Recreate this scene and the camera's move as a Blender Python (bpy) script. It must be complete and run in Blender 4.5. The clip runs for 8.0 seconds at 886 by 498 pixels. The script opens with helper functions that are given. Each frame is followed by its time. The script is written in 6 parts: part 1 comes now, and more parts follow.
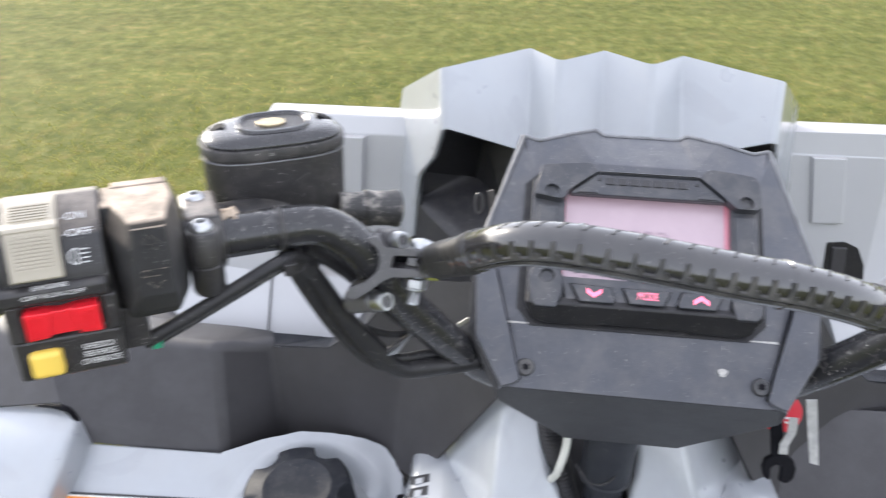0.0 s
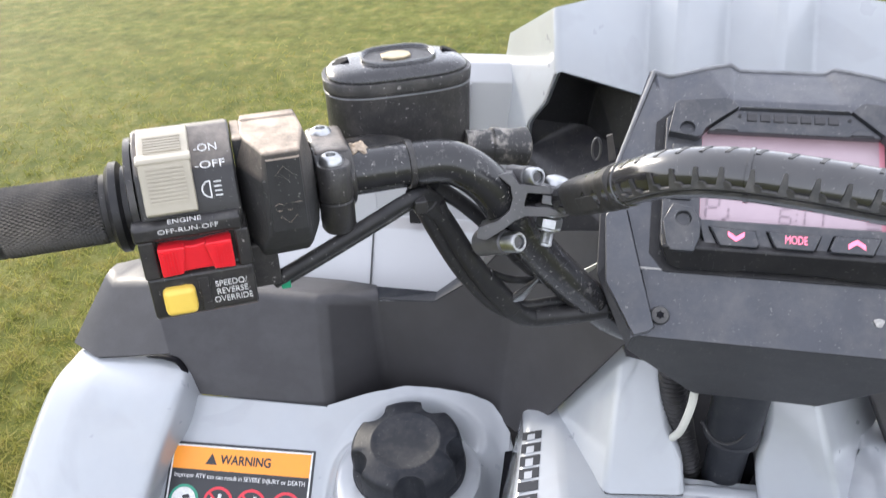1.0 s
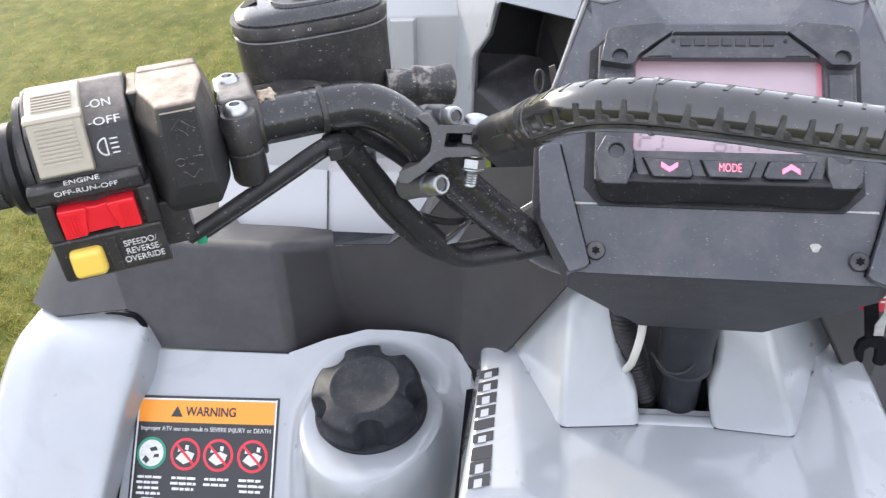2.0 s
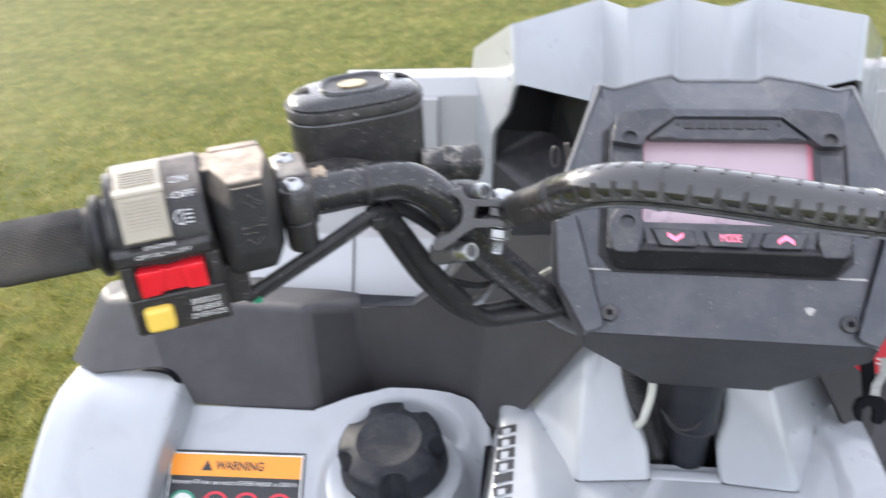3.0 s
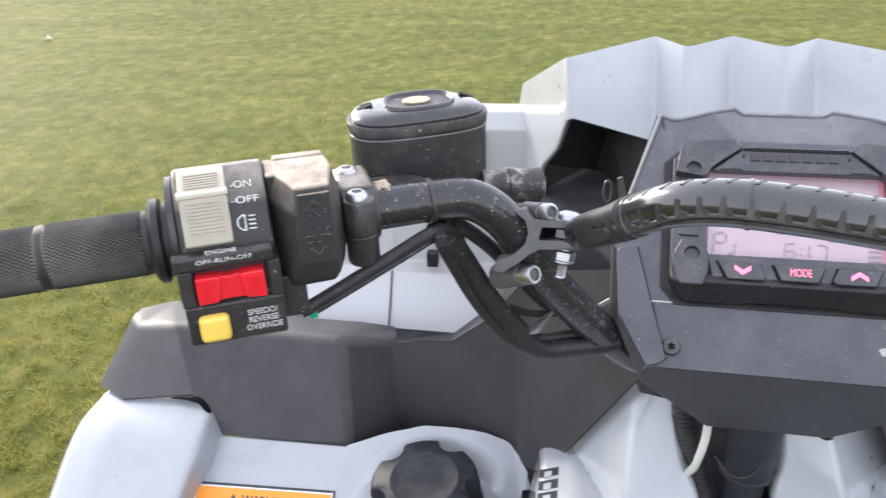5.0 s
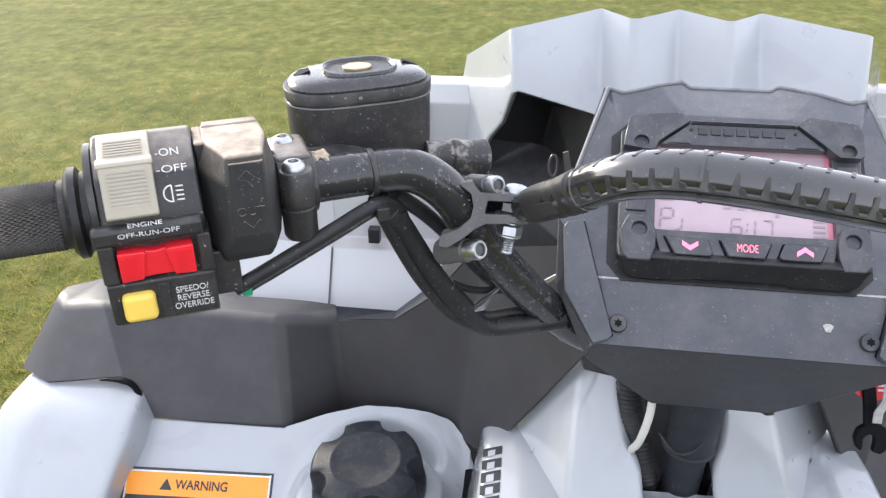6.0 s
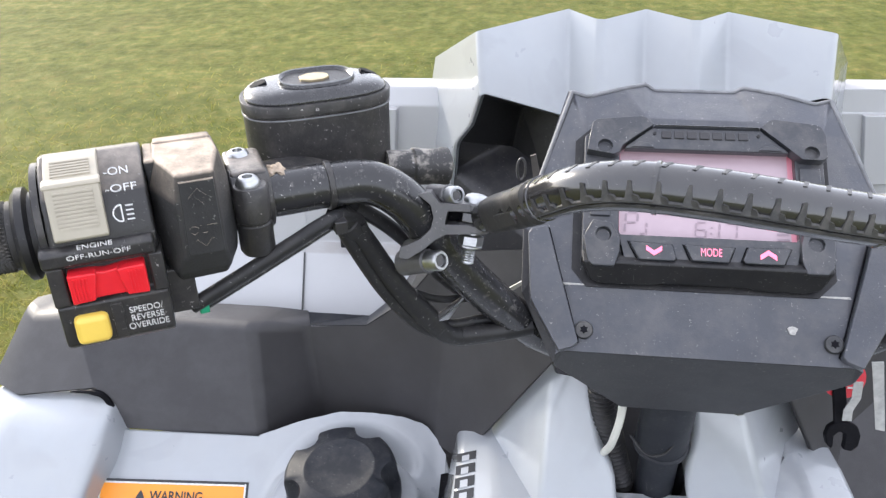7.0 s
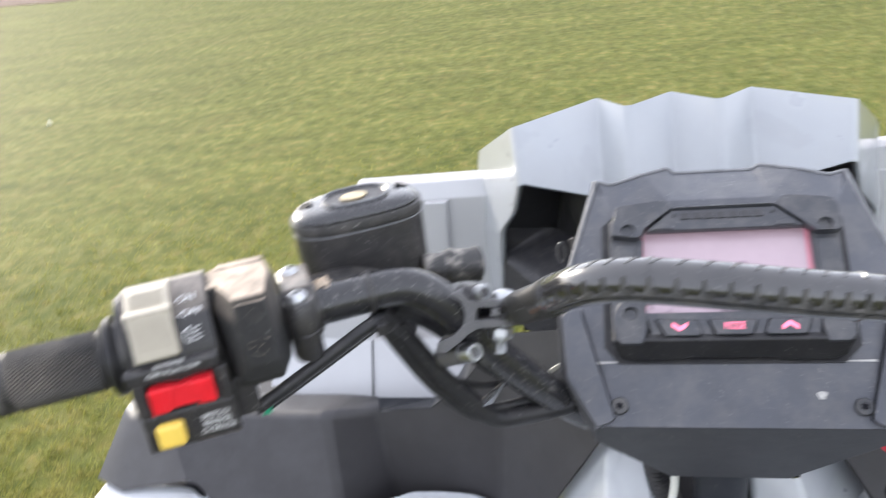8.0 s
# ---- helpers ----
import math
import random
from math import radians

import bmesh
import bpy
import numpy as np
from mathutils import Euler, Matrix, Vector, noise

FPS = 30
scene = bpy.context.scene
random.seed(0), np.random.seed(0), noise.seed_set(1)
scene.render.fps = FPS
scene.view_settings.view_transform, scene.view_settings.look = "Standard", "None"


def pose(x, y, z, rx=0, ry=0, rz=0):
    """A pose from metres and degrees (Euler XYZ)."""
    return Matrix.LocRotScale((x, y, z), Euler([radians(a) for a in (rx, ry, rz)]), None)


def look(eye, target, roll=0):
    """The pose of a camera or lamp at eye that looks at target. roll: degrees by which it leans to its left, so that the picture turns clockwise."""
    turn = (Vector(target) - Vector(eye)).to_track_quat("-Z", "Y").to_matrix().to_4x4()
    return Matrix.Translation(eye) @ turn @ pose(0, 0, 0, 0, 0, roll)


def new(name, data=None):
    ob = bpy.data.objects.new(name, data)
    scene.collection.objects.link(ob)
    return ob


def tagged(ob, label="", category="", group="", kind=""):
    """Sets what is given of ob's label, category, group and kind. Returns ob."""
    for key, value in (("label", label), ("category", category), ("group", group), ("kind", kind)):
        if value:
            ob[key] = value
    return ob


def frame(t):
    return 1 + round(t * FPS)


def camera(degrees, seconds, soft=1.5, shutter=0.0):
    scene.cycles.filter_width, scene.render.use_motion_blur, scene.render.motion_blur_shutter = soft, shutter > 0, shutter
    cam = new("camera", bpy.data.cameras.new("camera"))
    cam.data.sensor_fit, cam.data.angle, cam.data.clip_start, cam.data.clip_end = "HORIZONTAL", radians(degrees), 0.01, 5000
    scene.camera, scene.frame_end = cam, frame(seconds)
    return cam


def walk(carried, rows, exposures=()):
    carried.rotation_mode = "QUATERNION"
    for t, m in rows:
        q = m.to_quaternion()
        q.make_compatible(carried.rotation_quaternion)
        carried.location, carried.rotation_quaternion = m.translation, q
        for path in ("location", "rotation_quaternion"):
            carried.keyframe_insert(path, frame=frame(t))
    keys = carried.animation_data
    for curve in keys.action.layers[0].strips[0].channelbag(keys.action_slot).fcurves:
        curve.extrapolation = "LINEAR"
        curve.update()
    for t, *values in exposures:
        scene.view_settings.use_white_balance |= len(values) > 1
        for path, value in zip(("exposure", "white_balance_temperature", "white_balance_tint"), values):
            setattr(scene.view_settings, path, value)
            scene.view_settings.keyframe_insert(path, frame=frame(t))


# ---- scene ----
cam = camera(56.7, 8.0, soft=1.25, shutter=0.5)
PATH = [
    (0, (-0.087, 0.019, 1.329), (-0.216, 1.768, 0.367), 1.0),
    (0.2, (-0.104, 0.006, 1.328), (-0.297, 1.757, 0.381), 0.8),
    (0.5, (-0.116, 0.006, 1.319), (-0.401, 1.737, 0.358), -1.6),
    (1, (-0.118, 0.027, 1.305), (-0.419, 1.718, 0.28), -1.9),
    (1.5, (-0.1, 0.037, 1.3), (-0.415, 1.651, 0.163), -3.4),
    (1.7, (-0.092, 0.042, 1.301), (-0.396, 1.644, 0.142), -4.1),
    (2.8, (-0.082, 0.027, 1.316), (-0.323, 1.689, 0.23), -4.1),
    (3, (-0.091, 0.003, 1.327), (-0.392, 1.694, 0.303), -4.3),
    (3.5, (-0.114, -0.013, 1.317), (-0.529, 1.694, 0.361), -3.2),
    (4, (-0.138, -0.025, 1.318), (-0.654, 1.675, 0.399), -4.2),
    (4.5, (-0.124, -0.013, 1.32), (-0.61, 1.709, 0.427), -5.1),
    (5, (-0.117, 0.003, 1.306), (-0.457, 1.753, 0.398), -2.6),
    (5.2, (-0.116, 0.005, 1.306), (-0.417, 1.756, 0.388), -2.0),
    (6.3, (-0.121, 0.021, 1.294), (-0.296, 1.763, 0.328), -0.2),
    (6.5, (-0.116, 0.022, 1.295), (-0.283, 1.764, 0.326), -0.3),
    (7, (-0.108, 0.026, 1.302), (-0.272, 1.766, 0.33), -1.0),
    (7.5, (-0.114, 0.007, 1.312), (-0.368, 1.751, 0.367), -2.7),
    (7.7, (-0.127, -0.017, 1.31), (-0.488, 1.734, 0.413), -3.4),
    (7.8, (-0.109, -0.016, 1.32), (-0.499, 1.75, 0.467), -4.7),
    (8, (-0.074, -0.002, 1.334), (-0.443, 1.788, 0.522), -8.1),
]
walk(cam, [(t, look(eye, target, roll)) for t, eye, target, roll in PATH])

# ---- light ----
SUN_AZ, SUN_EL = -50.0, 20.0          # degrees; azimuth from straight ahead, minus is to the left
world = bpy.data.worlds.new("sky")
scene.world = world
world.use_nodes = True
wn = world.node_tree
sky = wn.nodes.new("ShaderNodeTexSky")
sky.sky_type, sky.sun_disc = "NISHITA", False
sky.sun_elevation, sky.sun_rotation = radians(SUN_EL), radians(SUN_AZ)
sky.air_density, sky.dust_density, sky.ozone_density = 1.0, 1.2, 1.0
haze = wn.nodes.new("ShaderNodeHueSaturation")
haze.inputs["Saturation"].default_value = 0.45
wn.links.new(sky.outputs[0], haze.inputs["Color"])
veil = wn.nodes.new("ShaderNodeMix")          # thin even cloud over the blue
veil.data_type = "RGBA"
veil.inputs["Factor"].default_value = 0.60
veil.inputs["B"].default_value = (6.9, 7.1, 8.2, 1)
wn.links.new(haze.outputs[0], veil.inputs["A"])
wn.links.new(veil.outputs["Result"], wn.nodes["Background"].inputs[0])
wn.nodes["Background"].inputs[1].default_value = 0.15
sun = new("sun", bpy.data.lights.new("sun", "SUN"))
sun.data.energy, sun.data.angle, sun.data.color = 1.75, radians(6), (1.0, 0.91, 0.78)
az, el = radians(SUN_AZ), radians(SUN_EL)
sun_dir = Vector((math.sin(az) * math.cos(el), math.cos(az) * math.cos(el), math.sin(el)))
sun.matrix_world = look(sun_dir * 30, (0, 0, 0))
scene.view_settings.exposure = 1.45


# ---- materials ----
def material(name, color, rough=0.5, metal=0.0, coat=0.0, vary=0.12, scale=30.0, grain=0.0, grain_scale=900.0,
             dust=0.0, dust_color=(0.42, 0.38, 0.32), dust_scale=70.0, dust_up=(-0.6, 0.9), dust_patch=(0.42, 0.68), specks=0.0, spec=0.5, coat_rough=0.0, dark_patches=0.0):
    """A surface with blotches, fine grain relief, dust that lies in patches and pale specks."""
    m = bpy.data.materials.new(name)
    m.use_nodes = True
    t = m.node_tree
    n, l = t.nodes, t.links
    b = n["Principled BSDF"]
    b.inputs["Roughness"].default_value, b.inputs["Metallic"].default_value = rough, metal
    b.inputs["Coat Weight"].default_value, b.inputs["Coat Roughness"].default_value = coat, coat_rough or max(0.06, rough * 0.6)
    b.inputs["Specular IOR Level"].default_value = spec
    co = n.new("ShaderNodeTexCoord")

    def noise_at(size, detail=4.0, rough_=0.6):
        x = n.new("ShaderNodeTexNoise")
        x.inputs["Scale"].default_value, x.inputs["Detail"].default_value, x.inputs["Roughness"].default_value = size, detail, rough_
        l.new(co.outputs["Object"], x.inputs["Vector"])
        return x.outputs["Fac"]

    def ramp(src, a, z):
        x = n.new("ShaderNodeMapRange")
        x.inputs["From Min"].default_value, x.inputs["From Max"].default_value = a, z
        l.new(src, x.inputs["Value"])
        return x.outputs["Result"]

    def mix(fac, a, z):
        x = n.new("ShaderNodeMix")
        x.data_type = "RGBA"
        for sock, val in ((x.inputs["Factor"], fac), (x.inputs["A"], a), (x.inputs["B"], z)):
            if isinstance(val, bpy.types.NodeSocket):
                l.new(val, sock)
            else:
                sock.default_value = val if not isinstance(val, tuple) else (*val, 1.0)
        return x.outputs["Result"]

    def times(src, k):
        x = n.new("ShaderNodeMath")
        x.operation = "MULTIPLY"
        l.new(src, x.inputs[0])
        x.inputs[1].default_value = k
        return x.outputs[0]

    dark = tuple(c * (1 - vary) for c in color)
    light = tuple(min(1, c * (1 + vary)) for c in color)
    col = mix(ramp(noise_at(scale), 0.3, 0.7), dark, light)
    if dark_patches:
        flow = n.new("ShaderNodeTexNoise")          # darker patches of flowing outline
        flow.inputs["Scale"].default_value, flow.inputs["Detail"].default_value, flow.inputs["Distortion"].default_value = 11.0, 3.0, 1.6
        l.new(co.outputs["Object"], flow.inputs["Vector"])
        col = mix(times(ramp(flow.outputs["Fac"], 0.55, 0.63), dark_patches), col, tuple(c * 0.62 for c in color))
    if dust:
        geo = n.new("ShaderNodeNewGeometry")
        sep = n.new("ShaderNodeSeparateXYZ")
        l.new(geo.outputs["Normal"], sep.inputs[0])
        up = ramp(sep.outputs["Z"], *dust_up)
        patch = ramp(noise_at(dust_scale, 6.0, 0.7), *dust_patch)
        x = n.new("ShaderNodeMath")
        x.operation = "MULTIPLY"
        l.new(up, x.inputs[0])
        l.new(patch, x.inputs[1])
        col = mix(times(x.outputs[0], dust), col, dust_color)
    if specks:
        warp = n.new("ShaderNodeTexNoise")
        warp.inputs["Scale"].default_value = 520.0
        l.new(co.outputs["Object"], warp.inputs["Vector"])
        bend = n.new("ShaderNodeVectorMath")
        bend.operation = "MULTIPLY_ADD"
        l.new(warp.outputs["Color"], bend.inputs[0])
        bend.inputs[1].default_value = (0.0036, 0.0036, 0.0036)
        l.new(co.outputs["Object"], bend.inputs[2])
        long_ = n.new("ShaderNodeVectorMath")          # marks a little longer than wide
        long_.operation = "MULTIPLY"
        long_.inputs[1].default_value = (0.45, 1.5, 1.3)
        l.new(bend.outputs[0], long_.inputs[0])
        v = n.new("ShaderNodeTexVoronoi")
        v.inputs["Scale"].default_value = 700.0
        l.new(long_.outputs[0], v.inputs["Vector"])
        big = n.new("ShaderNodeSeparateColor")
        l.new(v.outputs["Color"], big.inputs[0])
        size = n.new("ShaderNodeMath")
        size.operation = "MULTIPLY"
        l.new(big.outputs[0], size.inputs[0])
        size.inputs[1].default_value = 0.50
        few = n.new("ShaderNodeMath")
        few.operation = "SUBTRACT"
        l.new(size.outputs[0], few.inputs[0])
        few.inputs[1].default_value = 0.24
        gap = n.new("ShaderNodeMath")
        gap.operation = "SUBTRACT"
        l.new(few.outputs[0], gap.inputs[0])
        l.new(v.outputs["Distance"], gap.inputs[1])
        near = ramp(gap.outputs[0], -0.01, 0.025)
        some = ramp(noise_at(60.0, 4.0), 0.40, 0.54)
        x = n.new("ShaderNodeMath")
        x.operation = "MULTIPLY"
        l.new(near, x.inputs[0])
        l.new(some, x.inputs[1])
        col = mix(times(x.outputs[0], specks), col, (0.46, 0.445, 0.42))
    l.new(col, b.inputs["Base Color"])
    rr = n.new("ShaderNodeMapRange")
    l.new(noise_at(scale * 2.3), rr.inputs["Value"])
    rr.inputs["To Min"].default_value, rr.inputs["To Max"].default_value = max(0.02, rough - 0.08), min(1, rough + 0.08)
    l.new(rr.outputs["Result"], b.inputs["Roughness"])
    if grain:
        bump = n.new("ShaderNodeBump")
        bump.inputs["Strength"].default_value, bump.inputs["Distance"].default_value = grain, 0.0006
        l.new(noise_at(grain_scale, 3.0), bump.inputs["Height"])
        l.new(bump.outputs["Normal"], b.inputs["Normal"])
    return m


def glow(name, color, emit, strength, rough=0.3):
    m = material(name, color, rough, vary=0.05, scale=60)
    b = m.node_tree.nodes["Principled BSDF"]
    b.inputs["Emission Color"].default_value = (*emit, 1)
    b.inputs["Emission Strength"].default_value = strength
    return m


PAINT = material("grey_paint", (0.328, 0.347, 0.368), 0.30, coat=1.0, vary=0.05, scale=13, dust=0.10, dust_scale=24, coat_rough=0.07, dark_patches=0.15)
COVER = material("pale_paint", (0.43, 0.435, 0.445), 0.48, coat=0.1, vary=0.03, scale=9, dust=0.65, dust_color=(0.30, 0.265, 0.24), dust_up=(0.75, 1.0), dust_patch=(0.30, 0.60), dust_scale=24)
FAIR = material("charcoal_plastic", (0.0455, 0.044, 0.0465), 0.48, spec=0.32, vary=0.08, scale=14, grain=0.25, dust=0.05, dust_color=(0.36, 0.37, 0.39), dust_scale=30)
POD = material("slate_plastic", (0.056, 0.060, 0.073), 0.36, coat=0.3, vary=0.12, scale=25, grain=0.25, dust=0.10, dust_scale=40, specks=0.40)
# pale tone for edges; on the pod rim both wear and painted sky glint
EDGE = material("pale_edge", (0.16, 0.163, 0.17), 0.45, vary=0.25, scale=120, grain=0.2)
BEZEL = material("bezel_plastic", (0.033, 0.0355, 0.043), 0.36, coat=0.25, vary=0.10, scale=40, grain=0.2, dust=0.12, specks=0.4)
BLACK = material("black_plastic", (0.030, 0.029, 0.030), 0.34, coat=0.1, spec=0.35, vary=0.15, scale=60, grain=0.3, dust=0.12, dust_scale=110, specks=0.6)
CAPM = material("cap_plastic", (0.015, 0.017, 0.022), 0.46, vary=0.15, scale=30, grain=0.25, spec=0.22, dust=0.05, dust_scale=60, specks=0.25)
FORGED = material("forged_clamp", (0.080, 0.079, 0.083), 0.34, vary=0.15, scale=90, grain=0.3, dust=0.08, specks=0.4)
PADM = material("pad_plastic", (0.015, 0.015, 0.017), 0.22, coat=0.95, coat_rough=0.07, vary=0.12, scale=60, grain=0.06, dust=0.04, specks=0.2)
INNER = material("inner_black", (0.008, 0.008, 0.010), 0.55, vary=0.4, scale=60, grain=0.2, dust=0.0, specks=0.1, spec=0.06)
SKIRT = material("skirt_plastic", (0.018, 0.018, 0.020), 0.40, vary=0.15, scale=60, grain=0.2, dust=0.05, specks=0.3, spec=0.3)
TREAD = material("tread_plastic", (0.036, 0.036, 0.037), 0.36, vary=0.15, scale=60, grain=0.2, dust=0.22, dust_color=(0.36, 0.33, 0.29), dust_up=(-0.9, 0.6), dust_scale=120, spec=0.4)
CABLE = material("cable_sheath", (0.021, 0.021, 0.023), 0.42, vary=0.15, scale=80, grain=0.1, dust=0.05, specks=0.5, spec=0.28)
# near-black; on the pod's lower faces it stands in for shade
NEAR_BLACK = material("near_black_plastic", (0.026, 0.026, 0.029), 0.45, vary=0.08, scale=30, grain=0.2, dust=0.06, specks=0.3, spec=0.35)
TANKM = material("dusty_tank", (0.030, 0.029, 0.029), 0.42, vary=0.2, scale=60, grain=0.35, dust=0.10, dust_color=(0.42, 0.38, 0.34), dust_scale=95, dust_up=(-1.5, -0.6), dust_patch=(0.46, 0.70), specks=0.9)
LIDM = material("lid_plastic", (0.014, 0.014, 0.016), 0.26, coat=0.5, vary=0.15, scale=80, grain=0.10, dust=0.06, dust_color=(0.46, 0.44, 0.42), dust_scale=100, dust_up=(-0.2, 0.8), dust_patch=(0.52, 0.68), specks=0.4)
SCREW = material("screw_black", (0.034, 0.035, 0.038), 0.40, vary=0.2, scale=200, dust=0.15)
MUD = material("dried_mud", (0.36, 0.29, 0.22), 0.9, vary=0.25, scale=500, grain=0.5)
STAY = material("dull_stay", (0.12, 0.110, 0.104), 0.7, vary=0.2, scale=120)
SCUFF = material("pale_scuff", (0.40, 0.39, 0.37), 0.7, vary=0.25, scale=500, grain=0.3)
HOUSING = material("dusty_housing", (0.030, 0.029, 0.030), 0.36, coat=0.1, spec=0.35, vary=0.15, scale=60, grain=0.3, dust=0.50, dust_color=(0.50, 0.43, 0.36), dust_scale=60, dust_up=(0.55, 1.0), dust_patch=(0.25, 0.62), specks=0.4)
MUDDY = material("muddy_rubber", (0.034, 0.033, 0.033), 0.55, vary=0.2, scale=60, grain=0.4, dust=0.6, dust_color=(0.36, 0.33, 0.29), dust_scale=120, dust_up=(-0.9, 0.1), dust_patch=(0.49, 0.60), specks=0.9)
BOOTM = material("boot_rubber", (0.030, 0.029, 0.029), 0.55, vary=0.12, scale=60, grain=0.2, dust=0.06, specks=0.2, spec=0.3)
TUBE = material("black_tube", (0.023, 0.023, 0.025), 0.25, coat=0.38, spec=0.35, vary=0.15, scale=80, dust=0.28, dust_color=(0.44, 0.42, 0.39), dust_scale=170, dust_up=(-0.8, 0.6), dust_patch=(0.57, 0.68), specks=0.9)
RUBBER = material("dusty_rubber", (0.030, 0.030, 0.031), 0.66, vary=0.2, scale=60, grain=0.4, spec=0.35, dust=0.92, dust_color=(0.55, 0.445, 0.345), dust_scale=46, dust_up=(0.02, 0.85), dust_patch=(0.20, 0.60), specks=0.5)
GRIP = material("grip_rubber", (0.030, 0.029, 0.029), 0.50, vary=0.2, scale=50, grain=0.3, spec=0.4, dust=0.52, dust_color=(0.44, 0.38, 0.30), dust_scale=14, dust_up=(-0.2, 1.0), dust_patch=(0.36, 0.70))
BEIGE = material("beige_plastic", (0.375, 0.340, 0.270), 0.45, vary=0.06, scale=80, grain=0.15, dust=0.15)
RED = material("red_plastic", (0.75, 0.018, 0.030), 0.38, vary=0.08, scale=70)
YELLOW = material("yellow_plastic", (0.80, 0.56, 0.10), 0.38, vary=0.06, scale=70)
STEEL = material("bright_steel", (0.44, 0.45, 0.46), 0.36, metal=1.0, vary=0.2, scale=200)
BRASS = material("brass_plate", (0.46, 0.38, 0.24), 0.42, metal=0.6, vary=0.15, scale=150)
WHITE = material("white_print", (0.64, 0.64, 0.63), 0.5, vary=0.22, scale=500)
GREEN = material("green_plug", (0.02, 0.30, 0.16), 0.4, vary=0.1)
PALE = material("pale_hose", (0.55, 0.55, 0.50), 0.4, vary=0.1)
LCD = glow("lcd_glass", (0.37, 0.30, 0.335), (1.0, 0.58, 0.72), 0.040, 0.16)
LCD_EDGE = glow("lcd_backlight", (0.46, 0.20, 0.25), (1.0, 0.25, 0.35), 0.05, 0.3)
INK = material("lcd_ink", (0.28, 0.215, 0.250), 0.4, vary=0.05)
PINK = glow("lit_symbol", (0.9, 0.2, 0.3), (1.0, 0.16, 0.28), 0.45)
ORANGE = material("orange_print", (0.85, 0.30, 0.03), 0.35, vary=0.04)
DECAL = material("decal_black", (0.022, 0.023, 0.026), 0.35, vary=0.1)
DECAL_RED = material("decal_red", (0.60, 0.03, 0.05), 0.35, vary=0.05)
DECAL_GREEN = material("decal_green", (0.03, 0.25, 0.16), 0.35, vary=0.05)


# ---- mesh helpers ----
def part(name, bm, mat, parent=None, label="", bevel=0.0, smooth=True, segments=2, angle=25, harden=True, shell=0.0):
    """Links a bmesh as one mesh object under its thing or part; shell: the wall thickness of an open sheet, given after its edges are rounded."""
    bmesh.ops.recalc_face_normals(bm, faces=bm.faces)
    me = bpy.data.meshes.new(name)
    bm.to_mesh(me)
    bm.free()
    me.materials.append(mat)
    ob = new(name, me)
    if parent:
        ob.parent = parent
    if smooth or bevel:
        me.shade_smooth()
    if bevel:
        mod = ob.modifiers.new("bevel", "BEVEL")
        mod.width, mod.segments, mod.limit_method, mod.angle_limit, mod.harden_normals = bevel, segments, "ANGLE", radians(angle), harden
    elif smooth:
        me.set_sharp_from_angle(angle=radians(40))
    if shell:
        wall = ob.modifiers.new("wall", "SOLIDIFY")
        wall.thickness, wall.offset = shell, 0.0
        ob.modifiers.new("shading", "WEIGHTED_NORMAL")
    if label:
        ob["label"] = label
    return ob


def axes(origin, ex, ey):
    """A frame from an origin and two directions."""
    ex = Vector(ex).normalized()
    ez = ex.cross(Vector(ey)).normalized()
    ey = ez.cross(ex)
    m = Matrix((ex, ey, ez)).transposed().to_4x4()
    m.translation = origin
    return m


def facets(points, faces, thick=0.0, bm=None):
    bm = bm or bmesh.new()
    vs = [bm.verts.new(p) for p in points]
    fs = [bm.faces.new([vs[i] for i in f]) for f in faces]
    for v in [v for v in vs if not v.link_faces]:
        bm.verts.remove(v)
    if thick:
        bmesh.ops.recalc_face_normals(bm, faces=fs)
        bmesh.ops.solidify(bm, geom=fs, thickness=thick)
    return bm


def mirrored(points):
    return [(-x, y, z) for x, y, z in points]


def prism(bm, m, outline, lo, hi, top=None):
    """A polygon extruded along the frame's third axis; top: another outline for the upper end."""
    a = [bm.verts.new(m @ Vector((x, y, lo))) for x, y in outline]
    b = [bm.verts.new(m @ Vector((x, y, hi))) for x, y in (top or outline)]
    n = len(a)
    bm.faces.new(a[::-1])
    bm.faces.new(b)
    for i in range(n):
        bm.faces.new((a[i], a[(i + 1) % n], b[(i + 1) % n], b[i]))
    return bm


def box(bm, m, x0, x1, y0, y1, z0, z1):
    return prism(bm, m, [(x0, y0), (x1, y0), (x1, y1), (x0, y1)], z0, z1)


def revolve(bm, m, profile, seg=28):
    """Rings of (radius, height) about the frame's third axis, closed at both ends."""
    rings = []
    for r, h in profile:
        rings.append([bm.verts.new(m @ Vector((r * math.cos(a), r * math.sin(a), h)))
                      for a in (2 * math.pi * k / seg for k in range(seg))])
    for a, b in zip(rings, rings[1:]):
        for k in range(seg):
            bm.faces.new((a[k], a[(k + 1) % seg], b[(k + 1) % seg], b[k]))
    bm.faces.new(rings[0][::-1])
    bm.faces.new(rings[-1])
    return bm


def along(p, q, up=(0, 0, 1)):
    """A frame at p whose third axis points to q."""
    ez = (Vector(q) - Vector(p)).normalized()
    ex = Vector(up).cross(ez)
    if ex.length < 1e-4:
        ex = Vector((1, 0, 0))
    ex.normalize()
    ey = ez.cross(ex)
    m = Matrix((ex, ey, ez)).transposed().to_4x4()
    m.translation = p
    return m


def rod(bm, p, q, r, r2=None, seg=20):
    d = (Vector(q) - Vector(p)).length
    return revolve(bm, along(p, q), [(r, 0), (r2 if r2 is not None else r, d)], seg)


